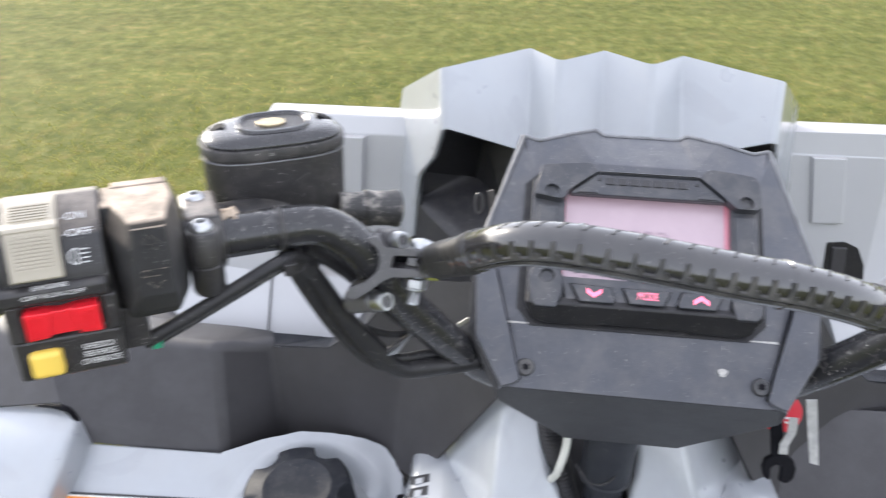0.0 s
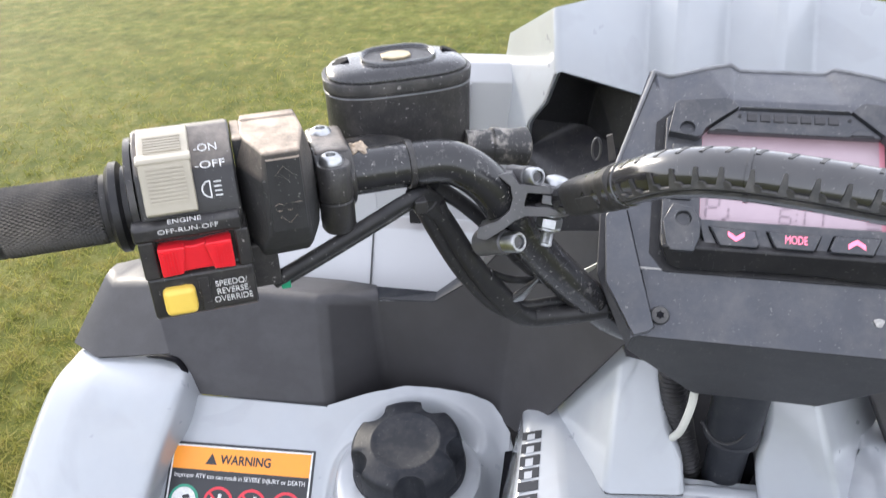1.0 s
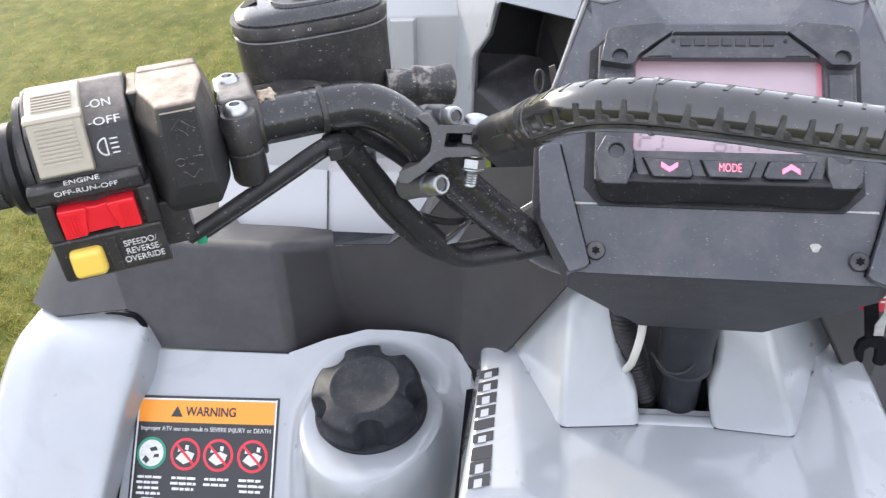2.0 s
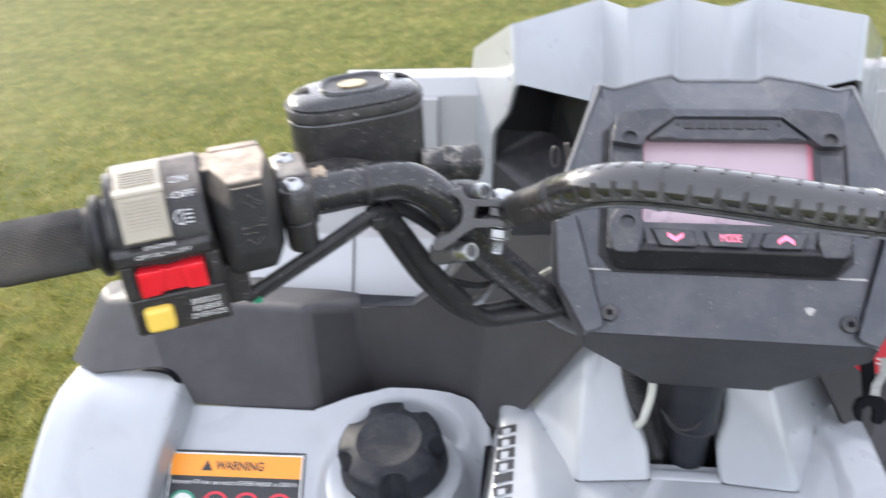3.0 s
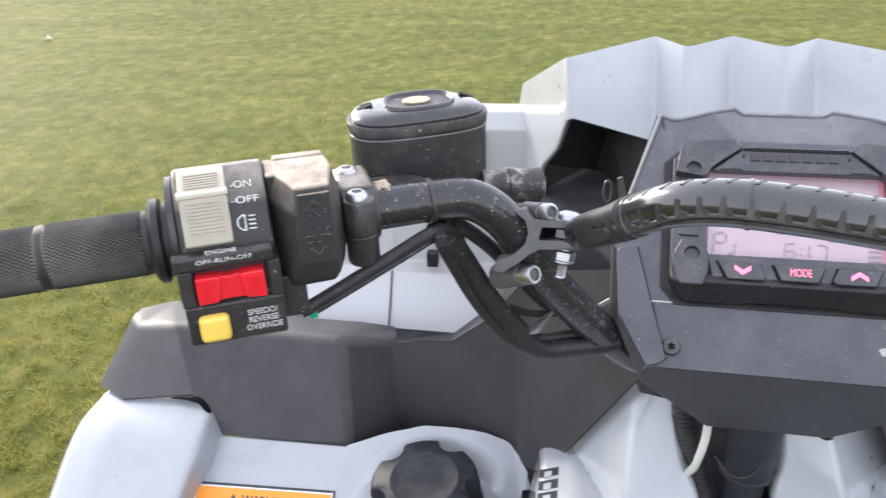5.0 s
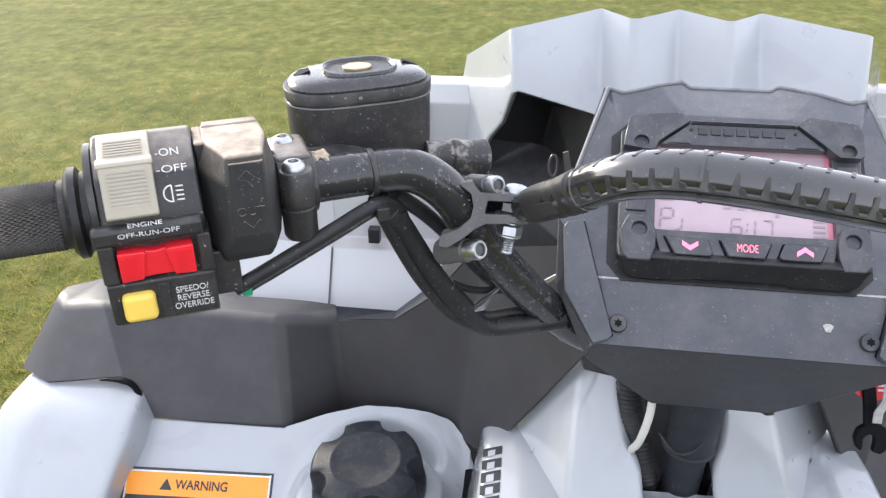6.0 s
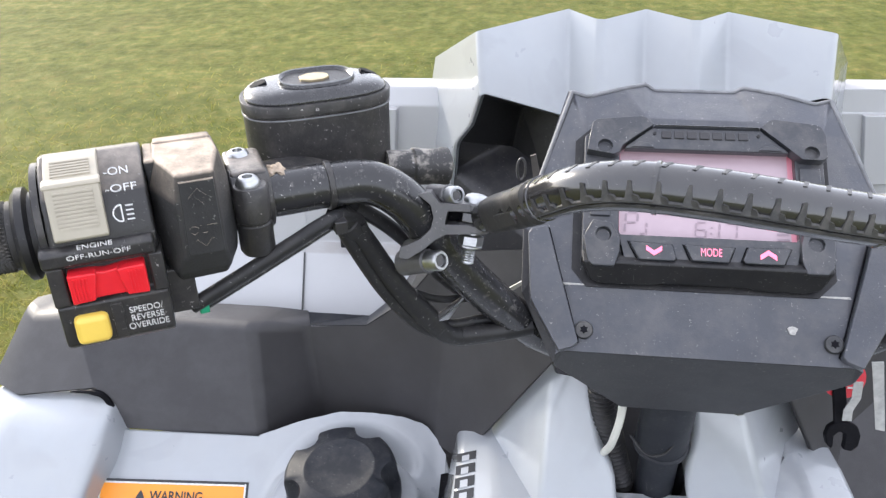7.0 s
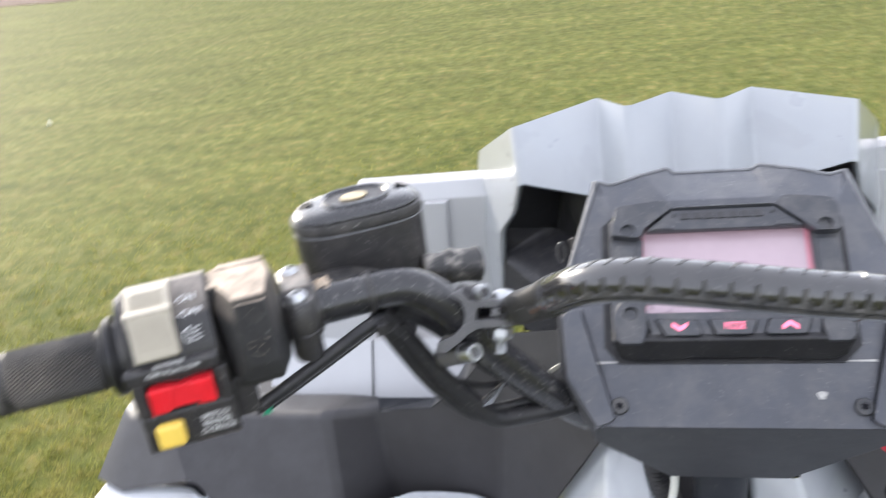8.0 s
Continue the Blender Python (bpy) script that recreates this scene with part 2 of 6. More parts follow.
def spline(points, n=8):
    """A smooth line through the points."""
    p = [Vector(a) for a in points]
    p = [2 * p[0] - p[1], *p, 2 * p[-1] - p[-2]]
    out = []
    for i in range(1, len(p) - 2):
        for k in range(n):
            t = k / n
            a, b, c, d = p[i - 1:i + 3]
            out.append(0.5 * (2 * b + (c - a) * t + (2 * a - 5 * b + 4 * c - d) * t * t + (3 * b - a - 3 * c + d) * t ** 3))
    out.append(p[-2])
    return out


def tube(bm, points, r, seg=16, n=8, smooth=True):
    """A round tube along points; r: one radius or a function of the way from 0 to 1."""
    line = spline(points, n) if smooth else [Vector(a) for a in points]
    rings, side = [], None
    for i, p in enumerate(line):
        d = (line[min(i + 1, len(line) - 1)] - line[max(i - 1, 0)]).normalized()
        if side is None:
            side = d.cross(Vector((0.1, 0.2, 1))).normalized()
        side = (side - d * side.dot(d)).normalized()
        up = d.cross(side)
        rad = r(i / (len(line) - 1)) if callable(r) else r
        rings.append([bm.verts.new(p + (side * math.cos(a) + up * math.sin(a)) * rad)
                      for a in (2 * math.pi * k / seg for k in range(seg))])
    for a, b in zip(rings, rings[1:]):
        for k in range(seg):
            bm.faces.new((a[k], a[(k + 1) % seg], b[(k + 1) % seg], b[k]))
    bm.faces.new(rings[0][::-1])
    bm.faces.new(rings[-1])
    return bm


def frame_plate(bm, m, outer, inner, lo, hi):
    """A plate with a hole: both outlines have the same number of corners."""
    n = len(outer)
    v = [[bm.verts.new(m @ Vector((x, y, h))) for x, y in o] for o, h in ((outer, lo), (outer, hi), (inner, hi), (inner, lo))]
    for a, b in ((0, 1), (1, 2), (2, 3), (3, 0)):
        for k in range(n):
            bm.faces.new((v[a][k], v[a][(k + 1) % n], v[b][(k + 1) % n], v[b][k]))
    return bm


def lettering(name, text, m, size, mat, parent, width=0.0, depth=0.0003, bold=0.0):
    """Built-in font, flat in the frame's first two axes, centred; width: stretched to that width."""
    cu = bpy.data.curves.new(name, "FONT")
    cu.body, cu.size, cu.align_x, cu.align_y, cu.extrude, cu.space_line = text, size, "CENTER", "CENTER", depth, 0.95
    cu.offset = bold
    tmp = bpy.data.objects.new(name, cu)
    scene.collection.objects.link(tmp)
    bpy.context.view_layer.update()
    me = bpy.data.meshes.new_from_object(tmp.evaluated_get(bpy.context.evaluated_depsgraph_get()))
    bpy.data.objects.remove(tmp)
    xs = [v.co.x for v in me.vertices]
    k = width / (max(xs) - min(xs)) if width else 1.0
    me.transform(m @ Matrix.Diagonal((k, 1, 1, 1)))
    me.materials.clear()
    me.materials.append(mat)
    ob = new(name, me)
    ob.parent = parent
    return ob


def bars(name, m, rows, mat, parent, h=0.0003):
    """Plain bars (x0, x1, y0, y1) in place of writing."""
    bm = bmesh.new()
    for x0, x1, y0, y1 in rows:
        box(bm, m, x0, x1, y0, y1, 0, h)
    return part(name, bm, mat, parent, smooth=False)


def holder(name, label, category, at=(0, 0, 0), **more):
    ob = new(name)
    ob.location = at
    ob.empty_display_size = 0.05
    return tagged(ob, label, category, **more)


# ---- ground ----
def grass_material(name, blades=False):
    m = bpy.data.materials.new(name)
    m.use_nodes = True
    n, l = m.node_tree.nodes, m.node_tree.links
    b = n["Principled BSDF"]
    b.inputs["Roughness"].default_value = 0.7
    b.inputs["Specular IOR Level"].default_value = 0.04
    geo = n.new("ShaderNodeNewGeometry")

    def noise_at(size, detail, stretch=(1, 1, 1)):
        mp = n.new("ShaderNodeMapping")
        mp.inputs["Scale"].default_value = stretch
        l.new(geo.outputs["Position"], mp.inputs["Vector"])
        x = n.new("ShaderNodeTexNoise")
        x.inputs["Scale"].default_value, x.inputs["Detail"].default_value, x.inputs["Roughness"].default_value = size, detail, 0.65
        l.new(mp.outputs[0], x.inputs["Vector"])
        return x.outputs["Fac"]

    def ramp(src, stops):
        x = n.new("ShaderNodeValToRGB")
        e = x.color_ramp.elements
        while len(e) < len(stops):
            e.new(0.5)
        for el_, (p, c) in zip(e, stops):
            el_.position, el_.color = p, (*c, 1)
        l.new(src, x.inputs["Fac"])
        return x.outputs["Color"]

    def mix(fac, a, z, kind="MIX"):
        x = n.new("ShaderNodeMix")
        x.data_type, x.blend_type = "RGBA", kind
        if isinstance(fac, float):
            x.inputs["Factor"].default_value = fac
        else:
            l.new(fac, x.inputs["Factor"])
        l.new(a, x.inputs["A"])
        l.new(z, x.inputs["B"])
        return x.outputs["Result"]

    patches = ramp(noise_at(1.6, 5.0), [(0.30, (0.139, 0.154, 0.033)), (0.50, (0.185, 0.189, 0.045)), (0.68, (0.257, 0.220, 0.075))])
    tufts = ramp(noise_at(8.5, 4.0, (1.25, 0.8, 1)), [(0.32, (0.112, 0.138, 0.029)), (0.50, (0.190, 0.206, 0.047)), (0.68, (0.310, 0.300, 0.098))])
    col = mix(0.68, patches, tufts)
    dry = ramp(noise_at(13.0, 4.0), [(0.38, (0.80, 0.86, 0.82)), (0.52, (1.0, 1.0, 1.0)), (0.66, (1.26, 1.07, 1.18))])
    col = mix(1.0, col, dry, "MULTIPLY")
    streaks = ramp(noise_at(1.5, 4.0, (0.5, 1.3, 1)), [(0.32, (0.80, 0.84, 0.81)), (0.68, (1.16, 1.15, 1.18))])
    col = mix(1.0, col, streaks, "MULTIPLY")
    if blades:
        one = ramp(geo.outputs["Random Per Island"], [(0.0, (0.260, 0.300, 0.066)), (0.45, (0.410, 0.425, 0.105)), (0.80, (0.540, 0.500, 0.165)), (1.0, (0.600, 0.520, 0.250))])
        col = mix(0.30, col, one)
    else:
        fine = ramp(noise_at(46.0, 3.0, (1.2, 0.8, 1)), [(0.32, (0.66, 0.70, 0.66)), (0.52, (1.0, 1.0, 1.0)), (0.72, (1.26, 1.20, 1.16))])
        col = mix(0.30, col, fine, "MULTIPLY")
        bump = n.new("ShaderNodeBump")
        bump.inputs["Strength"].default_value, bump.inputs["Distance"].default_value = 0.45, 0.03
        l.new(noise_at(40.0, 6.0), bump.inputs["Height"])
        l.new(bump.outputs["Normal"], b.inputs["Normal"])
    tone = n.new("ShaderNodeRGB")          # darkens the open ground: shade between the blades, put into its colour
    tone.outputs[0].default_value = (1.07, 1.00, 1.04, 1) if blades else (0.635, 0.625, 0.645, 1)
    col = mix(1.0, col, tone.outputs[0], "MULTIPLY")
    l.new(col, b.inputs["Base Color"])
    if blades:
        thin = n.new("ShaderNodeBsdfTranslucent")
        l.new(col, thin.inputs["Color"])
        both = n.new("ShaderNodeMixShader")
        both.inputs["Fac"].default_value = 0.42
        l.new(b.outputs[0], both.inputs[1])
        l.new(thin.outputs[0], both.inputs[2])
        l.new(both.outputs[0], n["Material Output"].inputs["Surface"])
    return m


bm = bmesh.new()
rings_r = [0, 1.5, 3, 5, 8, 12, 20, 40, 90, 250, 900]
prev = None
for r in rings_r:
    if r == 0:
        ring = [bm.verts.new((0, 0, 0))]
    else:
        ring = [bm.verts.new((r * math.cos(a), r * math.sin(a) + 1.0, 0)) for a in (2 * math.pi * k / 48 for k in range(48))]
    if prev:
        for k in range(48):
            if len(prev) == 1:
                bm.faces.new((prev[0], ring[k], ring[(k + 1) % 48]))
            else:
                bm.faces.new((prev[k], ring[k], ring[(k + 1) % 48], prev[(k + 1) % 48]))
    prev = ring
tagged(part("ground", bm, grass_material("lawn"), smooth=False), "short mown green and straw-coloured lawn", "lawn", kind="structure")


def grass_blades():
    """Short blades on the lawn, finer and denser near the bike."""
    rng = np.random.default_rng(5)
    waves = [(2 * math.pi / w * math.cos(a), 2 * math.pi / w * math.sin(a), ph) for w, a, ph in zip(rng.uniform(0.035, 0.20, 14), rng.uniform(0, math.pi, 14), rng.uniform(0, 6.28, 14))]
    verts, faces = [], []
    base = 0
    for count, r0, r1, hgt, wid in ((250000, 0.2, 4.2, 0.026, 0.0030), (120000, 0.6, 5.2, 0.026, 0.0038)):
        ang = rng.uniform(0, 2 * math.pi, count)
        ang = np.where(rng.uniform(0, 1, count) < 0.35, radians(28) + ang * 0.40, ang)
        rad = r0 + (r1 - r0) * rng.beta(1.5, 2.6, count)
        x, y = rad * np.cos(ang), rad * np.sin(ang) - 0.2
        keep = (np.abs(x) > 0.35) | (y > 1.25) | (y < -0.6)
        x, y = x[keep], y[keep]
        n_ = len(x)
        clump = sum(np.sin(x * kx + y * ky + ph) for kx, ky, ph in waves) / len(waves) ** 0.5
        h = hgt * rng.uniform(0.3, 0.85, n_) * np.clip(0.85 + 0.65 * clump, 0.15, 2.1)
        w = wid * rng.uniform(0.6, 1.3, n_)
        t = rng.uniform(0, 2 * math.pi, n_)
        lean = h * rng.uniform(0.8, 2.6, n_)
        d = rng.uniform(0, 2 * math.pi, n_)
        lx, ly = lean * np.cos(d), lean * np.sin(d)
        cx, cy = np.cos(t) * w / 2, np.sin(t) * w / 2
        p = np.empty((n_, 5, 3))
        p[:, 0] = np.stack((x - cx, y - cy, np.zeros(n_)), 1)
        p[:, 1] = np.stack((x + cx, y + cy, np.zeros(n_)), 1)
        p[:, 2] = np.stack((x + cx * .8 + lx * .4, y + cy * .8 + ly * .4, h * .65), 1)
        p[:, 3] = np.stack((x - cx * .8 + lx * .4, y - cy * .8 + ly * .4, h * .65), 1)
        p[:, 4] = np.stack((x + lx, y + ly, h), 1)
        verts.append(p.reshape(-1, 3))
        i = base + 5 * np.arange(n_)[:, None]
        faces.append(np.concatenate((i + [[0, 1, 2]], i + [[0, 2, 3]], i + [[3, 2, 4]]), 1).reshape(-1, 3))
        base += 5 * n_
    v, f = np.concatenate(verts), np.concatenate(faces)
    me = bpy.data.meshes.new("grass")
    me.vertices.add(len(v))
    me.vertices.foreach_set("co", v.ravel())
    me.loops.add(f.size)
    me.loops.foreach_set("vertex_index", f.ravel().astype(np.int32))
    me.polygons.add(len(f))
    me.polygons.foreach_set("loop_start", np.arange(0, f.size, 3, dtype=np.int32))
    me.update(calc_edges=True)
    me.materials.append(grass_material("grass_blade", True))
    return tagged(new("grass", me), "short grass blades, green and straw-coloured", "grass", kind="stuff")


grass_blades()

PATH_M = material("brown_gravel", (0.17, 0.125, 0.10), 0.95, spec=0.05, vary=0.25, scale=3, grain=0.8, grain_scale=60)
bm = bmesh.new()
prism(bm, axes((-13.35, 17.94, 0.0), (2.20, -0.77, 0), (0.77, 2.20, 0)), [(-9, 0), (2.3, 0), (3.2, 0.6), (4.0, 3.2), (-9, 3.2)], -0.05, 0.012)
tagged(part("path", bm, PATH_M, smooth=False), "brown gravel path at the edge of the lawn", "path", kind="structure")
LEAFM = material("pale_leaf", (0.62, 0.60, 0.42), 0.6, vary=0.15, scale=40)
leaf = facets([(-0.026, 0, 0.020), (0, -0.020, 0.030), (0.028, 0.002, 0.022), (0.002, 0.020, 0.034), (0.0, 0.002, 0.062), (0.0, 0.0, 0.008)], [(0, 1, 4), (1, 2, 4), (2, 3, 4), (3, 0, 4), (0, 5, 1), (1, 5, 2)], 0.002)
leaf_ob = part("fallen_leaf", leaf, LEAFM, None, smooth=False)
leaf_ob.location = (-4.19, 5.67, -0.006)
tagged(leaf_ob, "small pale dry leaf lying on the lawn", "leaf")


# ---- the quad bike ----
quad = holder("quad_bike", "light grey quad bike with charcoal plastic fairings, parked on grass", "quad bike")
# -- body panels, left side; the right side is its mirror image --
FAIRING = [(-0.578, 0.590, 0.835), (-0.560, 0.642, 0.883), (-0.547, 0.630, 0.881), (-0.545, 0.572, 0.8345),      # 0-3
           (-0.463, 0.562, 0.855), (-0.446, 0.562, 0.811), (-0.320, 0.562, 0.808), (-0.331, 0.600, 0.900),      # 4-7
           (-0.285, 0.614, 0.892), (-0.279, 0.612, 0.765), (-0.2275, 0.594, 0.908), (-0.191, 0.581, 0.943),     # 8-11
           (-0.162, 0.5705, 0.926), (-0.1705, 0.563, 0.815), (-0.1512, 0.536, 0.8245), (-0.072, 0.492, 0.961),  # 12-15
           (-0.5674, 0.668, 0.8745), (-0.536, 0.668, 0.8785), (-0.382, 0.655, 0.883), (-0.316, 0.636, 0.894), (-0.288, 0.632, 0.894),     # 16-20
           (-0.155, 0.568, 0.997), (-0.085, 0.535, 1.020), (-0.1323, 0.526, 0.844), (-0.511, 0.622, 0.890)]     # 21-24
FAIRING_FACES = [(0, 3, 2, 1), (3, 4, 24, 2), (4, 5, 6, 7, 24), (6, 9, 8, 7), (8, 9, 13, 12, 21, 11, 10),
                 (12, 13, 14, 23), (12, 23, 15), (12, 15, 22, 21), (1, 2, 17, 16), (2, 24, 17), (24, 7, 19, 18, 17), (7, 8, 20, 19)]
RIM = [(-0.536, 0.666, 0.8775), (-0.519, 0.700, 0.8813), (-0.424, 0.700, 0.8869), (-0.382, 0.653, 0.8820), (-0.405, 0.740, 0.860), (-0.520, 0.740, 0.855)]
for pts in (RIM, mirrored(RIM)):
    part("fairing_rim", facets(pts, [(0, 1, 2, 3), (1, 5, 4, 2)]), FAIR, quad, "charcoal plastic rim behind the fairing", bevel=0.005, segments=3, angle=8, shell=0.004)
for pts in (FAIRING, mirrored(FAIRING)):
    part("fairing", facets(pts, FAIRING_FACES), FAIR, quad, "charcoal textured plastic fairing", bevel=0.007, segments=4, angle=8, shell=0.004)

for side in (1, -1):
    gap = [(x * side, y - 0.001, z - 0.0025) for x, y, z in ((-0.490, 0.566, 0.8490), (-0.466, 0.5605, 0.8545), (-0.454, 0.5600, 0.8480), (-0.446, 0.5610, 0.8120))]
    part("fairing_gap", tube(bmesh.new(), gap, lambda t: 0.0006 + 0.0022 * min(1.0, t * 2.5), 8, 6), INNER, quad, "dark gap under the fairing")
# slot and the ledge behind it; the cover's shade is in the dark colour
SLOT = [FAIRING[8], FAIRING[10], FAIRING[11], (-0.288, 0.632, 0.8935), (-0.232, 0.632, 0.892), (-0.2055, 0.625, 0.9195), (-0.170, 0.590, 0.990), FAIRING[21]]
for pts in (SLOT, mirrored(SLOT)):
    part("shaded_slot", facets(pts, [(0, 1, 4, 3), (1, 2, 5, 4), (2, 7, 6, 5)], 0.001), CAPM, quad, "dark slot along the fairing, ledge shade painted in", smooth=False)

# fender with its rounded outer edge
FENDER = [(-0.574, 0.585, 0.833), (-0.536, 0.574, 0.835), (-0.450, 0.563, 0.847), (-0.442, 0.564, 0.812),          # 0-3
          (-0.598, 0.500, 0.772), (-0.552, 0.492, 0.780), (-0.458, 0.487, 0.790), (-0.460, 0.505, 0.762),          # 4-7
          (-0.612, 0.400, 0.672), (-0.565, 0.392, 0.690), (-0.466, 0.395, 0.712), (-0.480, 0.400, 0.664),          # 8-11
          (-0.608, 0.590, 0.740), (-0.627, 0.500, 0.660), (-0.641, 0.400, 0.560),                                  # 12-14
          (-0.540, 0.660, 0.850), (-0.450, 0.660, 0.850), (-0.600, 0.660, 0.740),                                  # 15-17
          (-0.590, 0.553, 0.815), (-0.546, 0.540, 0.822), (-0.449, 0.530, 0.828), (-0.446, 0.540, 0.790), (-0.616, 0.553, 0.705)]   # 18-22
LANES = [(12, 22, 13, 14), (0, 18, 4, 8), (1, 19, 5, 9), (2, 20, 6, 10), (3, 21, 7, 11)]


def filleted(points, share, n=5):
    """A line with its inner corners rounded; share: how far each rounding reaches along its neighbours."""
    out = [Vector(points[0])]
    for a, c, b, k in zip(points, points[1:], points[2:], share):
        a, c, b = Vector(a), Vector(c), Vector(b)
        reach = k * min((a - c).length, (b - c).length)
        p, q = c + (a - c).normalized() * reach, c + (b - c).normalized() * reach
        out += [(p * (1 - t) + c * t) * (1 - t) + (c * (1 - t) + q * t) * t for t in (i / n for i in range(n + 1))]
    return out + [Vector(points[-1])]


for pts in (FENDER, mirrored(FENDER)):
    lanes = [spline([pts[k] for k in lane], 6) for lane in LANES]
    bm = bmesh.new()
    net = [[bm.verts.new(p) for p in filleted([lane[k] for lane in lanes], (0.32, 0.14, 0.30))] for k in range(len(lanes[0]))]
    for a, c in zip(net, net[1:]):
        for k in range(len(a) - 1):
            bm.faces.new((a[k], a[k + 1], c[k + 1], c[k]))
    top_f = net[0]
    vb = [bm.verts.new(v.co + Vector((0, 0.075, -0.012))) for v in top_f]
    for k in range(len(top_f) - 1):
        bm.faces.new((top_f[k], vb[k], vb[k + 1], top_f[k + 1]))
    bmesh.ops.recalc_face_normals(bm, faces=bm.faces)
    bmesh.ops.solidify(bm, geom=bm.faces[:], thickness=0.004)
    part("fender", bm, PAINT, quad, "light grey glossy plastic fender")

# sloping side panel that carries the decal and the filler
SIDE = axes((-0.39, 0.522, 0.782), (1, 0, 0.045), (0, 0.73, 0.68))
for side in (1, -1):
    bm = bmesh.new()
    top_edge = 0.046 if side > 0 else 0.010
    prism(bm, SIDE, [(-0.085, -0.19), (0.243, -0.19), *([(0.240, 0.010), (0.2323, 0.0315), (0.2261, 0.0432), (0.2168, 0.0549), (0.212, 0.0300), (0.212, -0.030), (0.098, -0.030), (0.098, 0.046), (0.0909, 0.0519), (0.0706, 0.0447)] if side > 0 else [(0.243, top_edge)]), (-0.075, top_edge + 0.004)], -0.004, 0.0)
    if side < 0:
        bmesh.ops.scale(bm, vec=(-1, 1, 1), verts=bm.verts)
    part("side_panel", bm, PAINT, quad, "light grey glossy side panel", bevel=0.002)
    bm = bmesh.new()
    prism(bm, SIDE, [(-0.14, -0.19), (0.33, -0.19), (0.33, 0.02), (-0.14, 0.02)], -0.14, -0.035)
    if side < 0:
        bmesh.ops.scale(bm, vec=(-1, 1, 1), verts=bm.verts)
    part("inner_tub", bm, INNER, quad, "black plastic inner tub", bevel=0.004)

part("storage_lid", facets([(0.150, 0.592, 0.880), (0.455, 0.592, 0.880), (0.460, 0.526, 0.796), (0.150, 0.526, 0.796)], [(0, 1, 2, 3)], 0.004), FAIR, quad, "charcoal plastic storage lid", bevel=0.003)

# filler neck, a raised round collar that runs out towards the saddle
CAP_AT = Vector((-0.2362, 0.4985, 0.806))
CAP = axes(CAP_AT + Vector((0, 0.003, 0.001)), (1, 0, 0.03), (0, 1, 0.14))


def loft(bm, m, rings):
    made = [[bm.verts.new(m @ Vector((x, y, h))) for x, y in outl] for outl, h in rings]
    n = len(made[0])
    for a, b in zip(made, made[1:]):
        for k in range(n):
            bm.faces.new((a[k], a[(k + 1) % n], b[(k + 1) % n], b[k]))
    bm.faces.new(made[0][::-1])
    bm.faces.new(made[-1])
    return bm


def panel_z(x, y):
    return 0.782 + 0.045 * (x + 0.39) + 0.9315 * (y - 0.522)


def panel_edge(x):
    """How far ahead the panel reaches under the fairing."""
    return float(np.interp(x, (-0.3208, -0.3007, -0.2808, -0.2507, -0.2204, -0.1952, -0.1751, -0.1655, -0.1589), (0.5547, 0.5600, 0.5649, 0.5700, 0.5693, 0.5670, 0.5622, 0.5536, 0.5451)))


def collar(n=96):
    """A level lip round the neck that runs down into the sloping panel, and behind the cap up to it."""
    bm = bmesh.new()
    rows = []
    for k in range(n):
        a = 2 * math.pi * k / n
        c, s = math.cos(a), math.sin(a)
        front, back = max(0.0, -s) ** 2, max(0.0, s) ** 2
        lip = 0.0590 + 0.014 * front ** 1.6 - 0.004 * back
        far = 0.083 + 0.062 * front ** 1.5 - 0.016 * back
        apron = far + 0.030
        while apron > 0.05 and (CAP_AT.x + apron * c > -0.157 or CAP_AT.x + apron * c < -0.321 or CAP_AT.y + apron * s > panel_edge(CAP_AT.x + apron * c)):
            apron -= 0.0005
        far = min(far, apron - 0.004)
        lip = min(lip, far - 0.007)
        row = [(0.043, -0.004), (0.0440, 0.0), (lip - 0.006, 0.0008), (lip - 0.002, 0.0004), (lip, -0.0012)]
        drop = panel_z(CAP_AT.x + far * c, CAP_AT.y + far * s) + 0.0015 - CAP_AT.z
        for share, fall in ((0.08, 0.16), (0.18, 0.36), (0.32, 0.58), (0.50, 0.78), (0.70, 0.92), (0.86, 0.985), (1.0, 1.0)):
            row.append((lip + (far - lip) * share, -0.0012 + (drop + 0.0012) * fall))
        row.append((apron, panel_z(CAP_AT.x + apron * c, CAP_AT.y + apron * s) + 0.0012 - CAP_AT.z))
        row.append((apron + 0.001, panel_z(CAP_AT.x + apron * c, CAP_AT.y + apron * s) - 0.008 - CAP_AT.z))
        rows.append([bm.verts.new(CAP_AT + Vector((r * c, r * s, h))) for r, h in row])
    for a, b in zip(rows, rows[1:] + rows[:1]):
        for k in range(len(a) - 1):
            bm.faces.new((a[k], b[k], b[k + 1], a[k + 1]))
    return bm


